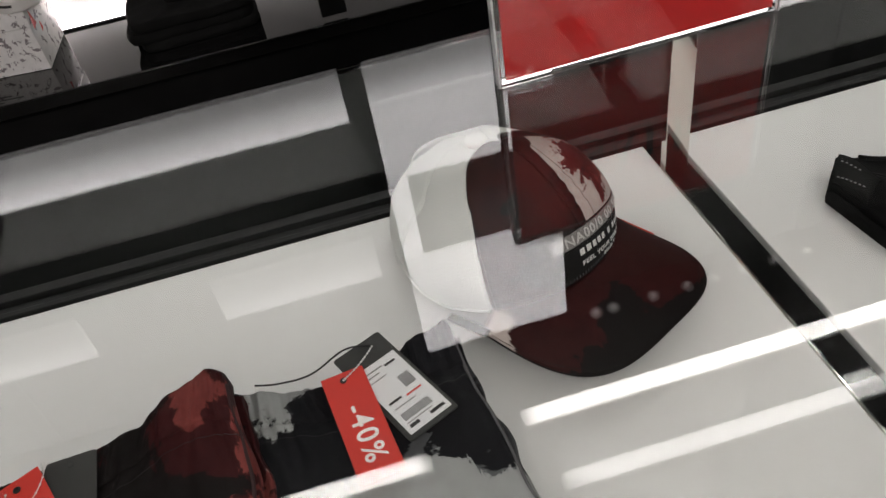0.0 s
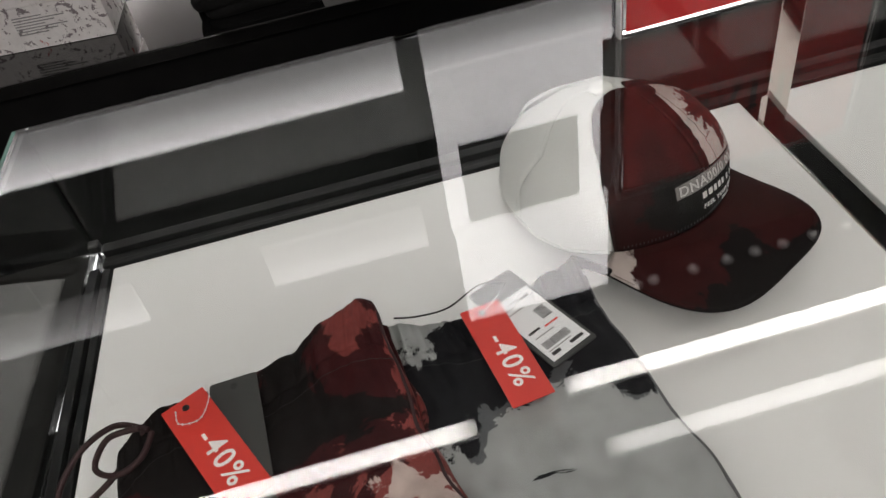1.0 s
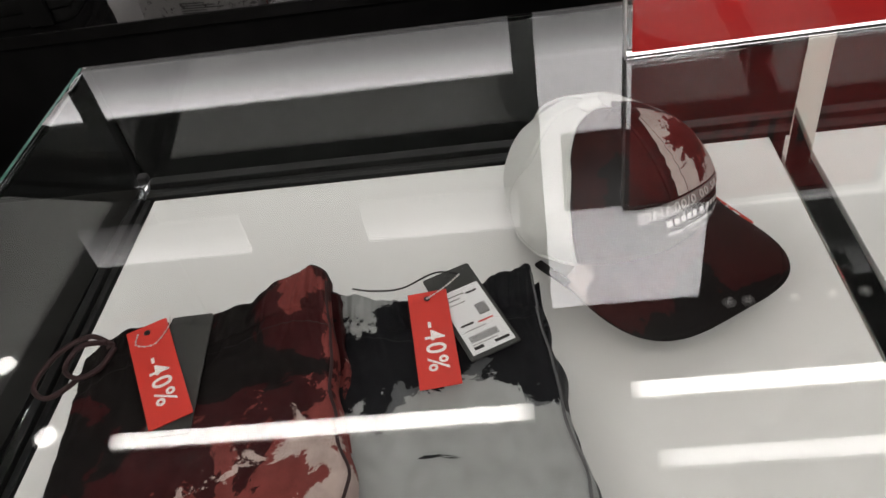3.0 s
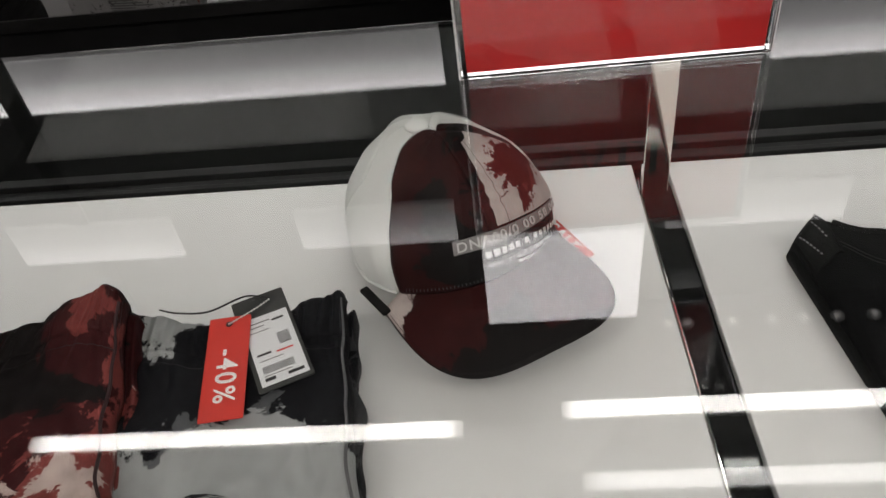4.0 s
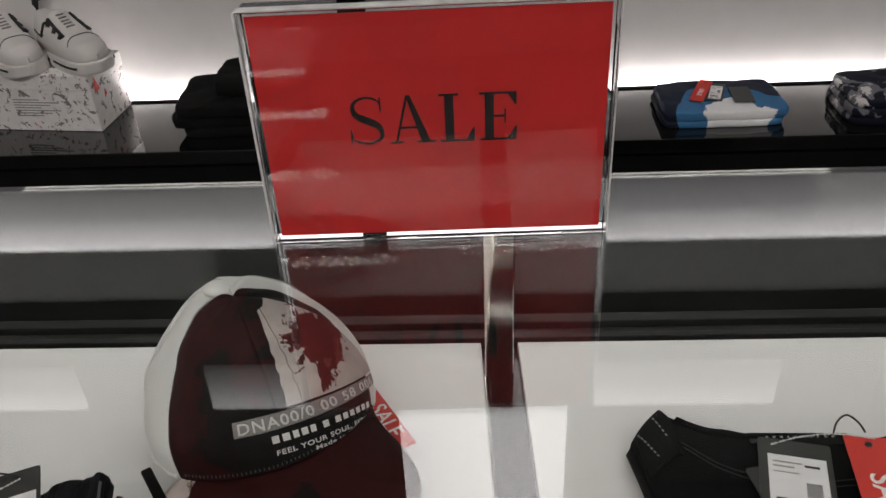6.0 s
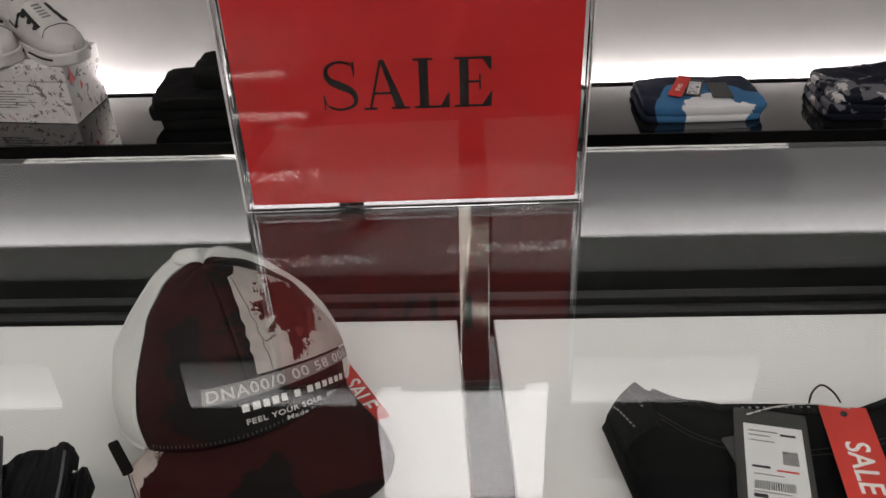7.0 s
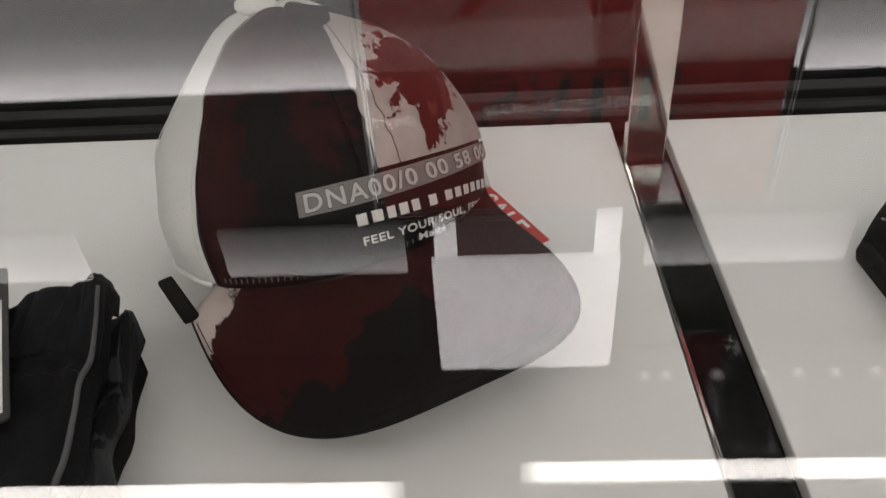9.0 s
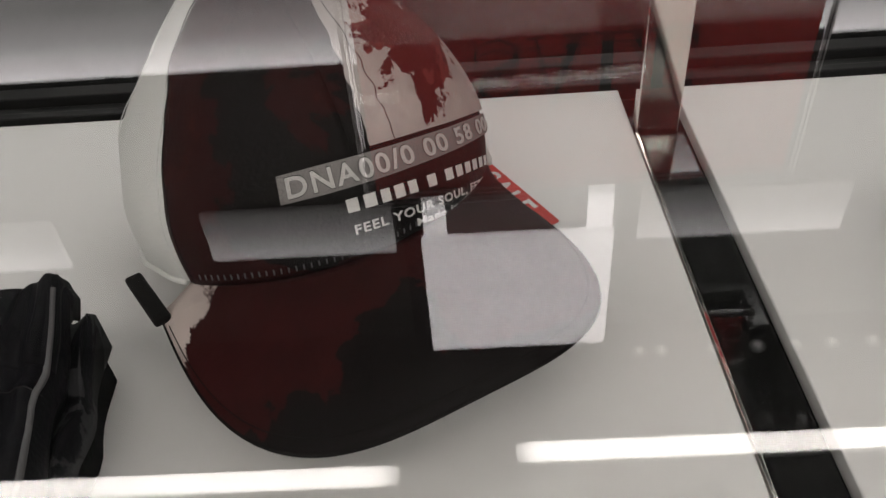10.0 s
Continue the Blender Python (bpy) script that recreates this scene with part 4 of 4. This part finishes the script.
def folded(name, label, back, left_x, right_x, front_y, height, low, mats, seed, gather=0.0):
    """A folded garment: back is its rear edge as (x, y, z); sides run to front_y."""
    g = thing(name, label, "shorts", "folded swim shorts")
    rear = spline(back, 12)
    n = len(rear) - 1

    def top(u, v):
        r = rear[min(n, int(round(u * n)))]
        xl, xr = left_x(v), right_x(v)
        x = (1 - v) ** 3 * r.x + (1 - (1 - v) ** 3) * (xl + (xr - xl) * u)
        y = r.y + (front_y - r.y) * v
        lift = (r.z - height) * math.exp(-v * 7)
        x += 0.006 * noise.noise((y * 22 + seed, seed, 0.7)) * max(0.0, 2 * u - 1) ** 2 * min(1.0, v * 4)
        wr = 0.0045 * noise.noise((x * 26 + seed, y * 20, 0.3)) + 0.0024 * noise.noise((x * 70, y * 60 + seed, 1.3))
        wr += 0.0052 * noise.noise((x * 44 + 3 * y + seed, y * 9, 5.1)) * math.exp(-v * 2.2) + 0.0030 * noise.noise((x * 9 + y * 16, seed, 8.0))
        ga = gather * math.sin(u * 90 + 7 * noise.noise((u * 9, v * 6, seed))) * (0.0014 + 0.0012 * noise.noise((u * 16, seed, 3.0))) * math.exp(-((v - 0.10) / 0.12) ** 2)
        ridge = gather * 0.0025 * math.exp(-((v - 0.13 - 0.01 * math.sin(u * 9)) / 0.022) ** 2)
        e = min(u, 1 - u) * 2
        rnd = -0.016 * max(0.0, 1 - e / 0.10) ** 2 - 0.012 * max(0.0, 1 - v / 0.03) ** 2
        return Vector((x, y, height + lift + wr + ga - ridge + rnd))

    def under(u, v, d):
        p = top(u, v)
        c = 0.006 * max(0.0, 1 - min(u, 1 - u) * 14)
        return Vector((p.x + (c if u < 0.5 else -c), p.y, p.z - d + 2 * c * 0.5))
    part("front_layer", shell(90, 80, top, lambda u, v: under(u, v, low)), mats[0], g, "", True)

    def second(u, v):
        p = under(min(1, max(0, u)), v, low + 0.0015)
        return Vector((p.x + (0.020 + 0.010 * noise.noise((p.y * 30, seed, 4.4))) * (u - 0.45), p.y - 0.004, p.z + 0.002 * noise.noise((p.x * 30, p.y * 14, seed + 7))))
    part("back_layer", shell(60, 60, second, lambda u, v: Vector((second(u, v).x, second(u, v).y, max(BASE + 0.03, second(u, v).z - low)))), mats[1], g, "", True)

    def third(u, v):
        p = second(u, v)
        return Vector((p.x - 0.016 * (u - 0.5), p.y + 0.002, max(BASE + 0.0295, p.z - low - 0.001)))
    part("lower_fold", shell(40, 40, third, lambda u, v: Vector((third(u, v).x, third(u, v).y, BASE + 0.0006))), mats[2], g, "", True)
    part("waistband", shell(110, 14, lambda u, v: top(0.012 + 0.976 * u, 0.008 + 0.118 * v) + Vector((0, 0, 0.0012 + 0.0007 * math.sin(u * 260) * math.sin(math.pi * v))),
                            lambda u, v: top(0.012 + 0.976 * u, 0.008 + 0.118 * v) - Vector((0, 0, 0.001))), mats[0], g, "gathered elastic waistband", True)
    # side seam piping
    side = [top(0.972 + 0.012 * noise.noise((k * 0.16, seed, 2.0)), k / 60) + Vector((0, 0, 0.0002)) for k in range(2, 61)]
    part("piping", tube_along(side, 0.0016, 8), M["lining"] if seed < 5 else M["cord"], g, "narrow seam piping", True)
    for vv in (0.045, 0.075, 0.165):
        part("stitching", tube_along([top(0.02 + 0.96 * k / 80, vv) + Vector((0, 0, 0.0002)) for k in range(81)], 0.00035, 4), M["black_cord"], g, "", True)
    return g, top


grey, grey_top = folded("swim_shorts", "grey and black blot-printed folded swim shorts with hang tags",
                        [(-0.372, 0.556, 0.922), (-0.335, 0.556, 0.920), (-0.292, 0.546, 0.918), (-0.235, 0.552, 0.919), (-0.192, 0.566, 0.931), (-0.167, 0.566, 0.937)],
                        lambda v: -0.372 + 0.03 * v, lambda v: -0.156 + 0.040 * v, 0.20, 0.9175, 0.022, (M["grey_print"], M["shorts_side"], M["black_fleece"]), 3.0, 1.0)
red, red_top = folded("swim_shorts", "maroon, pink and black blot-printed folded swim shorts with a drawstring",
                      [(-0.592, 0.478, 0.944), (-0.556, 0.512, 0.946), (-0.505, 0.520, 0.947), (-0.445, 0.530, 0.950), (-0.402, 0.548, 0.966), (-0.372, 0.548, 0.983), (-0.356, 0.540, 0.982)],
                      lambda v: -0.596 + 0.012 * v, lambda v: -0.354 + 0.058 * v, 0.20, 0.945, 0.030, (M["red_print"], M["red_print"], M["black_knit"]), 8.0, 0.8)


def raised_shape(pts, z_of, parent, width):
    part("raised_shape", tube_along([(x, y, z_of + 0.001) for x, y in pts], width, 8), M["sticker"], parent, "raised pale rubber emblem shape", True)


for g, x0, z in ((red, -0.375, 0.9465), (grey, -0.205, 0.9195)):
    for dx in (-0.024, 0.022):
        raised_shape([(x0 + dx + 0.016 * math.cos(radians(12 * k)), 0.295 + 0.018 * math.sin(radians(12 * k))) for k in range(31)], z, g, 0.0028)

# drawstring of the maroon shorts
cord = spline([(-0.560, 0.487, 0.952), (-0.590, 0.503, 0.948), (-0.622, 0.492, 0.940), (-0.640, 0.462, 0.932), (-0.622, 0.448, 0.930), (-0.590, 0.462, 0.940), (-0.562, 0.492, 0.950)], 8)
part("drawstring", tube_along(cord, 0.0026, 8), M["cord"], red, "maroon drawstring loop", True)
cord = spline([(-0.566, 0.490, 0.953), (-0.595, 0.492, 0.948), (-0.606, 0.470, 0.944), (-0.588, 0.456, 0.946), (-0.566, 0.462, 0.951), (-0.556, 0.482, 0.954)], 8)
part("drawstring", tube_along(cord, 0.0026, 8), M["cord"], red, "maroon drawstring knot", True)

label_tag([(-0.5200, 0.5136, 0.9515), (-0.4824, 0.5115, 0.9515), (-0.4480, 0.3870, 0.9530), (-0.4900, 0.3810, 0.9530)], None, "plain charcoal hang tag on the maroon shorts")
red_tag([(-0.5554, 0.4915, 0.9540), (-0.5204, 0.5091, 0.9550), (-0.4545, 0.4047, 0.9570), (-0.4898, 0.3894, 0.9570)], "-40%", "red -40% tag on the maroon shorts", 0.030)
bead_string([(-0.536, 0.493, 0.956), (-0.532, 0.478, 0.959), (-0.515, 0.478, 0.959), (-0.508, 0.500, 0.956), (-0.512, 0.516, 0.952)], red)
label_tag([(-0.275, 0.560, 0.9230), (-0.233, 0.574, 0.9225), (-0.179, 0.476, 0.9275), (-0.226, 0.450, 0.9275)], (-0.0205, 0.0215, -0.053, 0.030), "charcoal hang tag with a white bar-code sticker", 5)
red_tag([(-0.287, 0.536, 0.9285), (-0.250, 0.541, 0.9290), (-0.235, 0.427, 0.9320), (-0.272, 0.422, 0.9340)], "-40%", "red -40% tag on the grey shorts", 0.030)
bead_string([(-0.268, 0.529, 0.931), (-0.256, 0.536, 0.933), (-0.246, 0.548, 0.930), (-0.238, 0.560, 0.927)], grey)
part("string", tube_along(spline([(-0.238, 0.562, 0.926), (-0.262, 0.566, 0.926), (-0.295, 0.552, 0.923), (-0.325, 0.553, 0.922), (-0.345, 0.560, 0.920)], 8), 0.0009, 6), M["black_cord"], grey, "thin black tag string", True)

# sale tag lying behind the cap
red_tag([(-0.013, 0.717, 0.863), (0.020, 0.737, 0.863), (0.071, 0.650, 0.8685), (0.038, 0.631, 0.8685)], "SALE", "red SALE tag tucked beside the cap", 0.026, -90, 0.008)

# ---- black t-shirt on the second tray ----
tee = thing("folded_t_shirt", "black folded cotton t-shirt lying on the white tray", "t-shirt")


def tee_edge(v):
    """Left and right ends of the folded shirt from the shoulders down."""
    return Vector((0.262 + 0.075 * v, 0.643 - 0.42 * v, 0)), Vector((0.566 - 0.05 * v, 0.640 - 0.42 * v, 0))


def tee_top(u, v, dz=0.0):
    a, b = tee_edge(v)
    p = a.lerp(b, u)
    w = min(u, 1 - u)
    shoulder = 0.034 * (w / 0.095 if w < 0.095 else max(0.0, 1 - (w - 0.095) / 0.24) ** 2)
    p.y += (shoulder + 0.003 * min(1.0, w / 0.3)) * (1 - v) ** 3
    e = min(u, 1 - u) * 2
    z = 0.884 + 0.0026 * noise.noise((p.x * 34 + p.y * 22, p.y * 7, 6.0)) + 0.003 * noise.noise((p.x * 18, p.y * 14, 2.2)) + 0.0015 * noise.noise((p.x * 60, p.y * 50, 0))
    z += 0.0022 * math.sin(p.y * 95 + p.x * 30 + 2 * noise.noise((p.x * 9, p.y * 9, 3))) * max(0.0, 1 - v * 2.2) * min(1.0, e * 2)
    z -= 0.005 * max(0, 1 - e / 0.05) ** 2 + 0.006 * max(0, 1 - v / 0.025) ** 2
    return Vector((p.x, p.y, z - dz))


part("front_layer", shell(90, 70, lambda u, v: tee_top(u, v), lambda u, v: tee_top(u, v, 0.010)), M["black_knit"], tee, "", True)
part("back_layer", shell(60, 50, lambda u, v: tee_top(u, v, 0.0115) + Vector((-0.004 * (1 - 2 * u) * (1 - v), -0.003 * (1 - v) ** 2, 0)), lambda u, v: Vector((tee_top(u, v).x, tee_top(u, v).y, BASE + 0.0006))), M["black_fleece"], tee, "", True)
# the neckline: a ribbed collar between the shoulder points, with two rows of stitching under it
neck = [tee_top(0.13 + 0.74 * k / 60, 0.020) + Vector((0, 0, 0.0004)) for k in range(61)]
part("collar", tube_along(neck, 0.0034, 8), M["black_knit"], tee, "black ribbed collar", True)
for vv in (0.075, 0.088):
    part("hem_stitching", tube_along([tee_top(0.12 + 0.76 * k / 60, vv + 0.05 * math.sin(math.pi * k / 60)) + Vector((0, 0, 0.0004)) for k in range(61)], 0.0005, 5), M["black_cord"], tee, "", True)
# the turned-back shoulder with its pale printed marks
part("shoulder_fold", shell(14, 20, lambda u, v: tee_top(0.004 + 0.105 * u, 0.006 + 0.11 * v) + Vector((0, 0, 0.0045 - 0.003 * (2 * u - 1) ** 4)), lambda u, v: tee_top(0.004 + 0.105 * u, 0.006 + 0.11 * v) + Vector((0, 0, 0.0006))), M["black_fleece"], tee, "black turned-back shoulder fold", True)
for row, uu, n in ((0, 0.012, 7), (1, 0.062, 5)):
    for k in range(n):
        p = tee_top(uu + 0.004 * k, 0.020 + 0.012 * k) + Vector((0, 0, 0.0052))
        part("print_bar", moved(block(-0.0011, 0.0011, -0.0006, 0.0006, -0.0010, 0), Matrix.Translation(p) @ pose(0, 0, 0, 0, 0, -52)), M["grey_ink"], tee)
# woven neck label with a pale line of marks
part("neck_label", moved(block(-0.042, 0.042, -0.006, 0.006, -0.0005, 0.0009, 0.0004), pose(0.402, 0.634, 0.8875, 0, 0, -1)), M["black_gloss"], tee, "black satin neck label")
for k in range(11):
    wd = 0.0022 if k % 4 else 0.0014
    part("print_bar", block(0.368 + 0.0062 * k, 0.368 + 0.0062 * k + wd, 0.6342, 0.6360, 0.8884, 0.8889), M["grey_ink"], tee)
low, ml, lw, lh = label_tag([(0.3470, 0.5990, 0.8900), (0.3830, 0.6040, 0.8900), (0.4020, 0.5200, 0.8905), (0.3633, 0.5110, 0.8905)], None, "plain charcoal hang tag on the black t-shirt")
for k in range(4):
    part("print_bar", moved(block(-lw * 0.38, -lw * 0.02, -lh * 0.12 - 0.0034 * k, -lh * 0.12 - 0.0034 * k + 0.0011, 0.0012, 0.0014), ml), M["sticker"], low)
label_tag([(0.3510, 0.6330, 0.8920), (0.4070, 0.6200, 0.8925), (0.4120, 0.5120, 0.8960), (0.3560, 0.5250, 0.8945)], (-0.0215, 0.0240, -0.048, 0.036), "charcoal hang tag with a white bar-code sticker", 11)
red_tag([(0.4409, 0.6296, 0.8945), (0.4790, 0.6250, 0.8945), (0.4550, 0.5130, 0.8955), (0.4170, 0.5180, 0.8955)], "SALE", "red SALE tag on the black t-shirt", 0.030)
bead_string([(0.375, 0.622, 0.894), (0.40, 0.628, 0.896), (0.43, 0.630, 0.897), (0.460, 0.626, 0.8955)], tee, 22)
part("string", tube_along(spline([(0.4300, 0.6340, 0.8930), (0.4330, 0.6390, 0.9020), (0.4410, 0.6420, 0.9070), (0.4510, 0.6390, 0.9010), (0.4560, 0.6330, 0.8950)], 8), 0.0009, 6), M["cord"], tee, "thin dark red tag string", True)

# ---- goods on the wall shelf ----
SH = 0.5505
box = thing("shoe_box", "white shoe box covered with fine scribbled print, on the black shelf", "shoe box")
mb = pose(-0.962, 2.089, SH, 0, 0, -6)
part("carton", moved(block(-0.163, 0.163, -0.083, 0.083, 0, 0.108, 0.002), mb), M["box_print"], box)
part("lid", moved(block(-0.166, 0.166, -0.086, 0.086, 0.1085, 0.148, 0.003), mb), M["box_print"], box)
for k in range(7):
    part("print_bar", moved(block(-0.05, 0.02 + 0.05 * (k % 3) / 2, -0.0845, -0.0835, 0.040 + 0.007 * k, 0.0422 + 0.007 * k), mb), M["grey_ink"], box)
part("print_spot", moved(prism([(0.0, 0.0), (0.024, 0.004), (0.010, 0.040)], 0, 0.0012), mb @ Matrix.Translation((0.1665, -0.072, 0.098)) @ pose(0, 0, 0, 90, 0, 90)), M["red_tag"], box, "red printed wedge")
part("print_spot", moved(prism([(0.0, 0.0), (0.012, 0.006), (0.006, 0.022)], 0, 0.0012), mb @ Matrix.Translation((0.1640, -0.030, 0.070)) @ pose(0, 0, 0, 90, 0, 90)), M["red_tag"], box, "red printed wedge")


def sneaker(m):
    s = thing("sneaker", "white chunky low sneaker with black trim on the shoe box", "shoe", "pair of sneakers")

    def half(v):
        return 0.050 * max(0.0, 1 - abs(2 * v - 1) ** 4.2) ** 0.5 * (0.78 + 0.30 * v) + 0.001

    def form(u, v, out=0.0):
        a = math.tau * u
        h = float(np.interp(v, (0.0, 0.10, 0.30, 0.40, 0.55, 0.75, 0.90, 1.0), (0.070, 0.082, 0.068, 0.094, 0.074, 0.052, 0.042, 0.020))) + out
        up = max(0.0, math.sin(a))
        side = half(v) * math.copysign(abs(math.cos(a)) ** 0.62, math.cos(a)) * (1 - 0.30 * up * (1 - v)) * (1 + out * 12)
        return Vector(((v - 0.5) * 0.27, side, 0.028 + h * up ** 0.62))
    part("upper", moved(grid_mesh(36, 40, form, None, True), m), M["shoe_white"], s, "", True)
    rim = [((k / 20 - 0.5) * 0.284, half(k / 20) * 1.10 + 0.002) for k in range(21)]
    part("sole", moved(prism(rim + [(x, -y) for x, y in rim[::-1]], 0, 0.031, 0.005), m), M["shoe_white"], s, "thick white sole")
    # dark line round the toe, lacing bars, side bars and the pull tab
    part("sole_line", moved(tube_along([(x, -y * 1.005, 0.018) for x, y in rim[11:19]], 0.0030, 6), m), M["shoe_black"], s, "", True)
    part("sole_line", moved(tube_along([(x, y * 1.005, 0.018) for x, y in rim[11:19]], 0.0030, 6), m), M["shoe_black"], s, "", True)
    for side in (0.155, 0.345):
        away = -0.045 if side < 0.25 else 0.045
        part("lace_bar", moved(tube_along([form(side, 0.44 + 0.026 * k, 0.001) for k in range(11)], 0.0050, 6), m), M["shoe_black"], s, "black lacing bar", True)
        for v in (0.46, 0.56, 0.66):
            part("lace", moved(tube_along([form(side + away * k / 8, v + 0.01 * k / 8, 0.001) for k in range(9)], 0.0056, 6), m), M["shoe_black"], s, "wide black lace loop", True)
    for k in range(5):
        part("print_bar", moved(tube_along([form(0.235 + 0.015 * j, 0.47 + 0.04 * k, 0.0015) for j in range(3)], 0.0022, 5), m), M["grey_ink"], s)
    part("toe_seam", moved(tube_along([form(0.10 + 0.30 * k / 20, 0.80 - 0.05 * math.sin(math.pi * k / 20), 0.0006) for k in range(21)], 0.0013, 5), m), M["lining"], s, "", True)
    for sd in (0.05, 0.45):
        part("trim", moved(tube_along([form(sd + (0.10 if sd < 0.2 else -0.10) * k / 10, 0.30 + 0.018 * k, 0.001) for k in range(11)], 0.0040, 6), m), M["shoe_black"], s, "black side bar", True)
        part("trim", moved(tube_along([form(sd, 0.12 + 0.03 * k, 0.001) for k in range(9)], 0.0022, 6), m), M["shoe_black"], s, "", True)
    part("pull_tab", moved(tube_along([(-0.125, 0, 0.09), (-0.131, 0, 0.118), (-0.122, 0, 0.136), (-0.100, 0, 0.140)], 0.0085, 8), m), M["shoe_black"], s, "black pull tab", True)
    return s


sneaker(mb @ pose(0.084, 0.012, 0.1485, 0, 0, -34))
sneaker(mb @ pose(-0.072, 0.000, 0.1485, 0, 0, -40))


def folded_stack(name, label, cx, cy, w, d, layers, mats, seed, turn_z=0.0, lift=0.0):
    """A folded garment as stacked soft layers with rolled front folds."""
    g = thing(name, label, "folded clothes", "folded clothes on the shelf")
    z = SH
    rnd = random.Random(seed)
    for k, h in enumerate(layers):
        h, scale, dx, dy = h if isinstance(h, tuple) else (h, 1.0, 0.0, 0.0)
        ox, oy, sw = dx + rnd.uniform(-0.008, 0.008), dy + rnd.uniform(-0.006, 0.006), w * scale * rnd.uniform(0.94, 1.0)

        def form(u, v, z=z, h=h, ox=ox, oy=oy, sw=sw, k=k, scale=scale):
            ang, e = math.tau * u, 10.0
            q = (abs(math.cos(ang)) ** e + abs(math.sin(ang)) ** e) ** (-1 / e)
            if v < 0.25:
                rad, zz = v / 0.25, 0.0
            elif v < 0.6:
                a = (v - 0.25) / 0.35 * math.pi
                rad, zz = 1 + 0.035 * math.sin(a), 0.5 - 0.5 * math.cos(a)
            else:
                rad, zz = 1 - (v - 0.6) / 0.4, 1.0
            wob = 1 + 0.035 * noise.noise((math.cos(ang) * 2 + seed, math.sin(ang) * 2, k * 3.0))
            px, py = sw / 2 * 0.96 * q * math.cos(ang) * rad * wob, d / 2 * 0.95 * scale * q * math.sin(ang) * rad * wob
            top = lift * max(0.0, 0.45 + px / w) ** 1.5 * max(0.0, 0.5 + py / d) if k == len(layers) - 1 else 0
            droop = 0.15 * h * noise.noise((px * 14 + seed, py * 14, k * 2.0))
            return Vector((px + ox, py + oy, z + h * zz + (top + droop) * zz + (0.004 * noise.noise((px * 30, py * 30, k + seed)) + 0.002 * noise.noise((px * 70, py * 50, k + seed))) * zz))
        part("fold", moved(grid_mesh(48, 26, form, None, True), Matrix.Translation((cx, cy, 0)) @ pose(0, 0, 0, 0, 0, turn_z)), mats[k % len(mats)], g, "", True)
        z += h * 0.97
    return g, z


folded_stack("folded_trousers", "black folded clothes stacked on the black shelf", -0.462, 2.045, 0.30, 0.22, (0.027, 0.028, 0.028, (0.034, 0.72, 0.045, 0.025)), (M["black_fleece"],), 2, 3, 0.085)
g, zt = folded_stack("folded_shirt", "blue and white printed folded shirt with a red tag", 0.693, 2.012, 0.29, 0.19, (0.018, 0.022), (M["blue_print"],), 5, 1)
red_tag([(0.668, 2.072, zt + 0.018), (0.697, 2.058, zt + 0.018), (0.648, 1.972, zt + 0.005), (0.619, 1.986, zt + 0.005)], "SALE", "small red tag on the blue shirt", 0.018)
label_tag([(0.690, 2.066, zt + 0.010), (0.726, 2.054, zt + 0.010), (0.694, 1.972, zt + 0.0045), (0.658, 1.984, zt + 0.0045)], (-0.014, 0.014, -0.036, 0.030), "grey hang tag with a sticker on the blue shirt", 21)
label_tag([(0.722, 2.050, zt + 0.006), (0.770, 2.046, zt + 0.006), (0.778, 1.966, zt + 0.0040), (0.730, 1.964, zt + 0.0040)], None, "plain charcoal hang tag on the blue shirt")
folded_stack("folded_shirt", "dark camouflage-printed folded shirt on the black shelf", 1.112, 2.005, 0.29, 0.19, (0.020, 0.020, (0.020, 0.97, 0.0, 0.004)), (M["camo_print"],), 9, -2, 0.03)
folded_stack("folded_jumper", "dark grey folded jumper on the black shelf", -1.42, 2.02, 0.34, 0.24, (0.040, 0.038, 0.034), (M["black_fleece"],), 14, 4, 0.04)
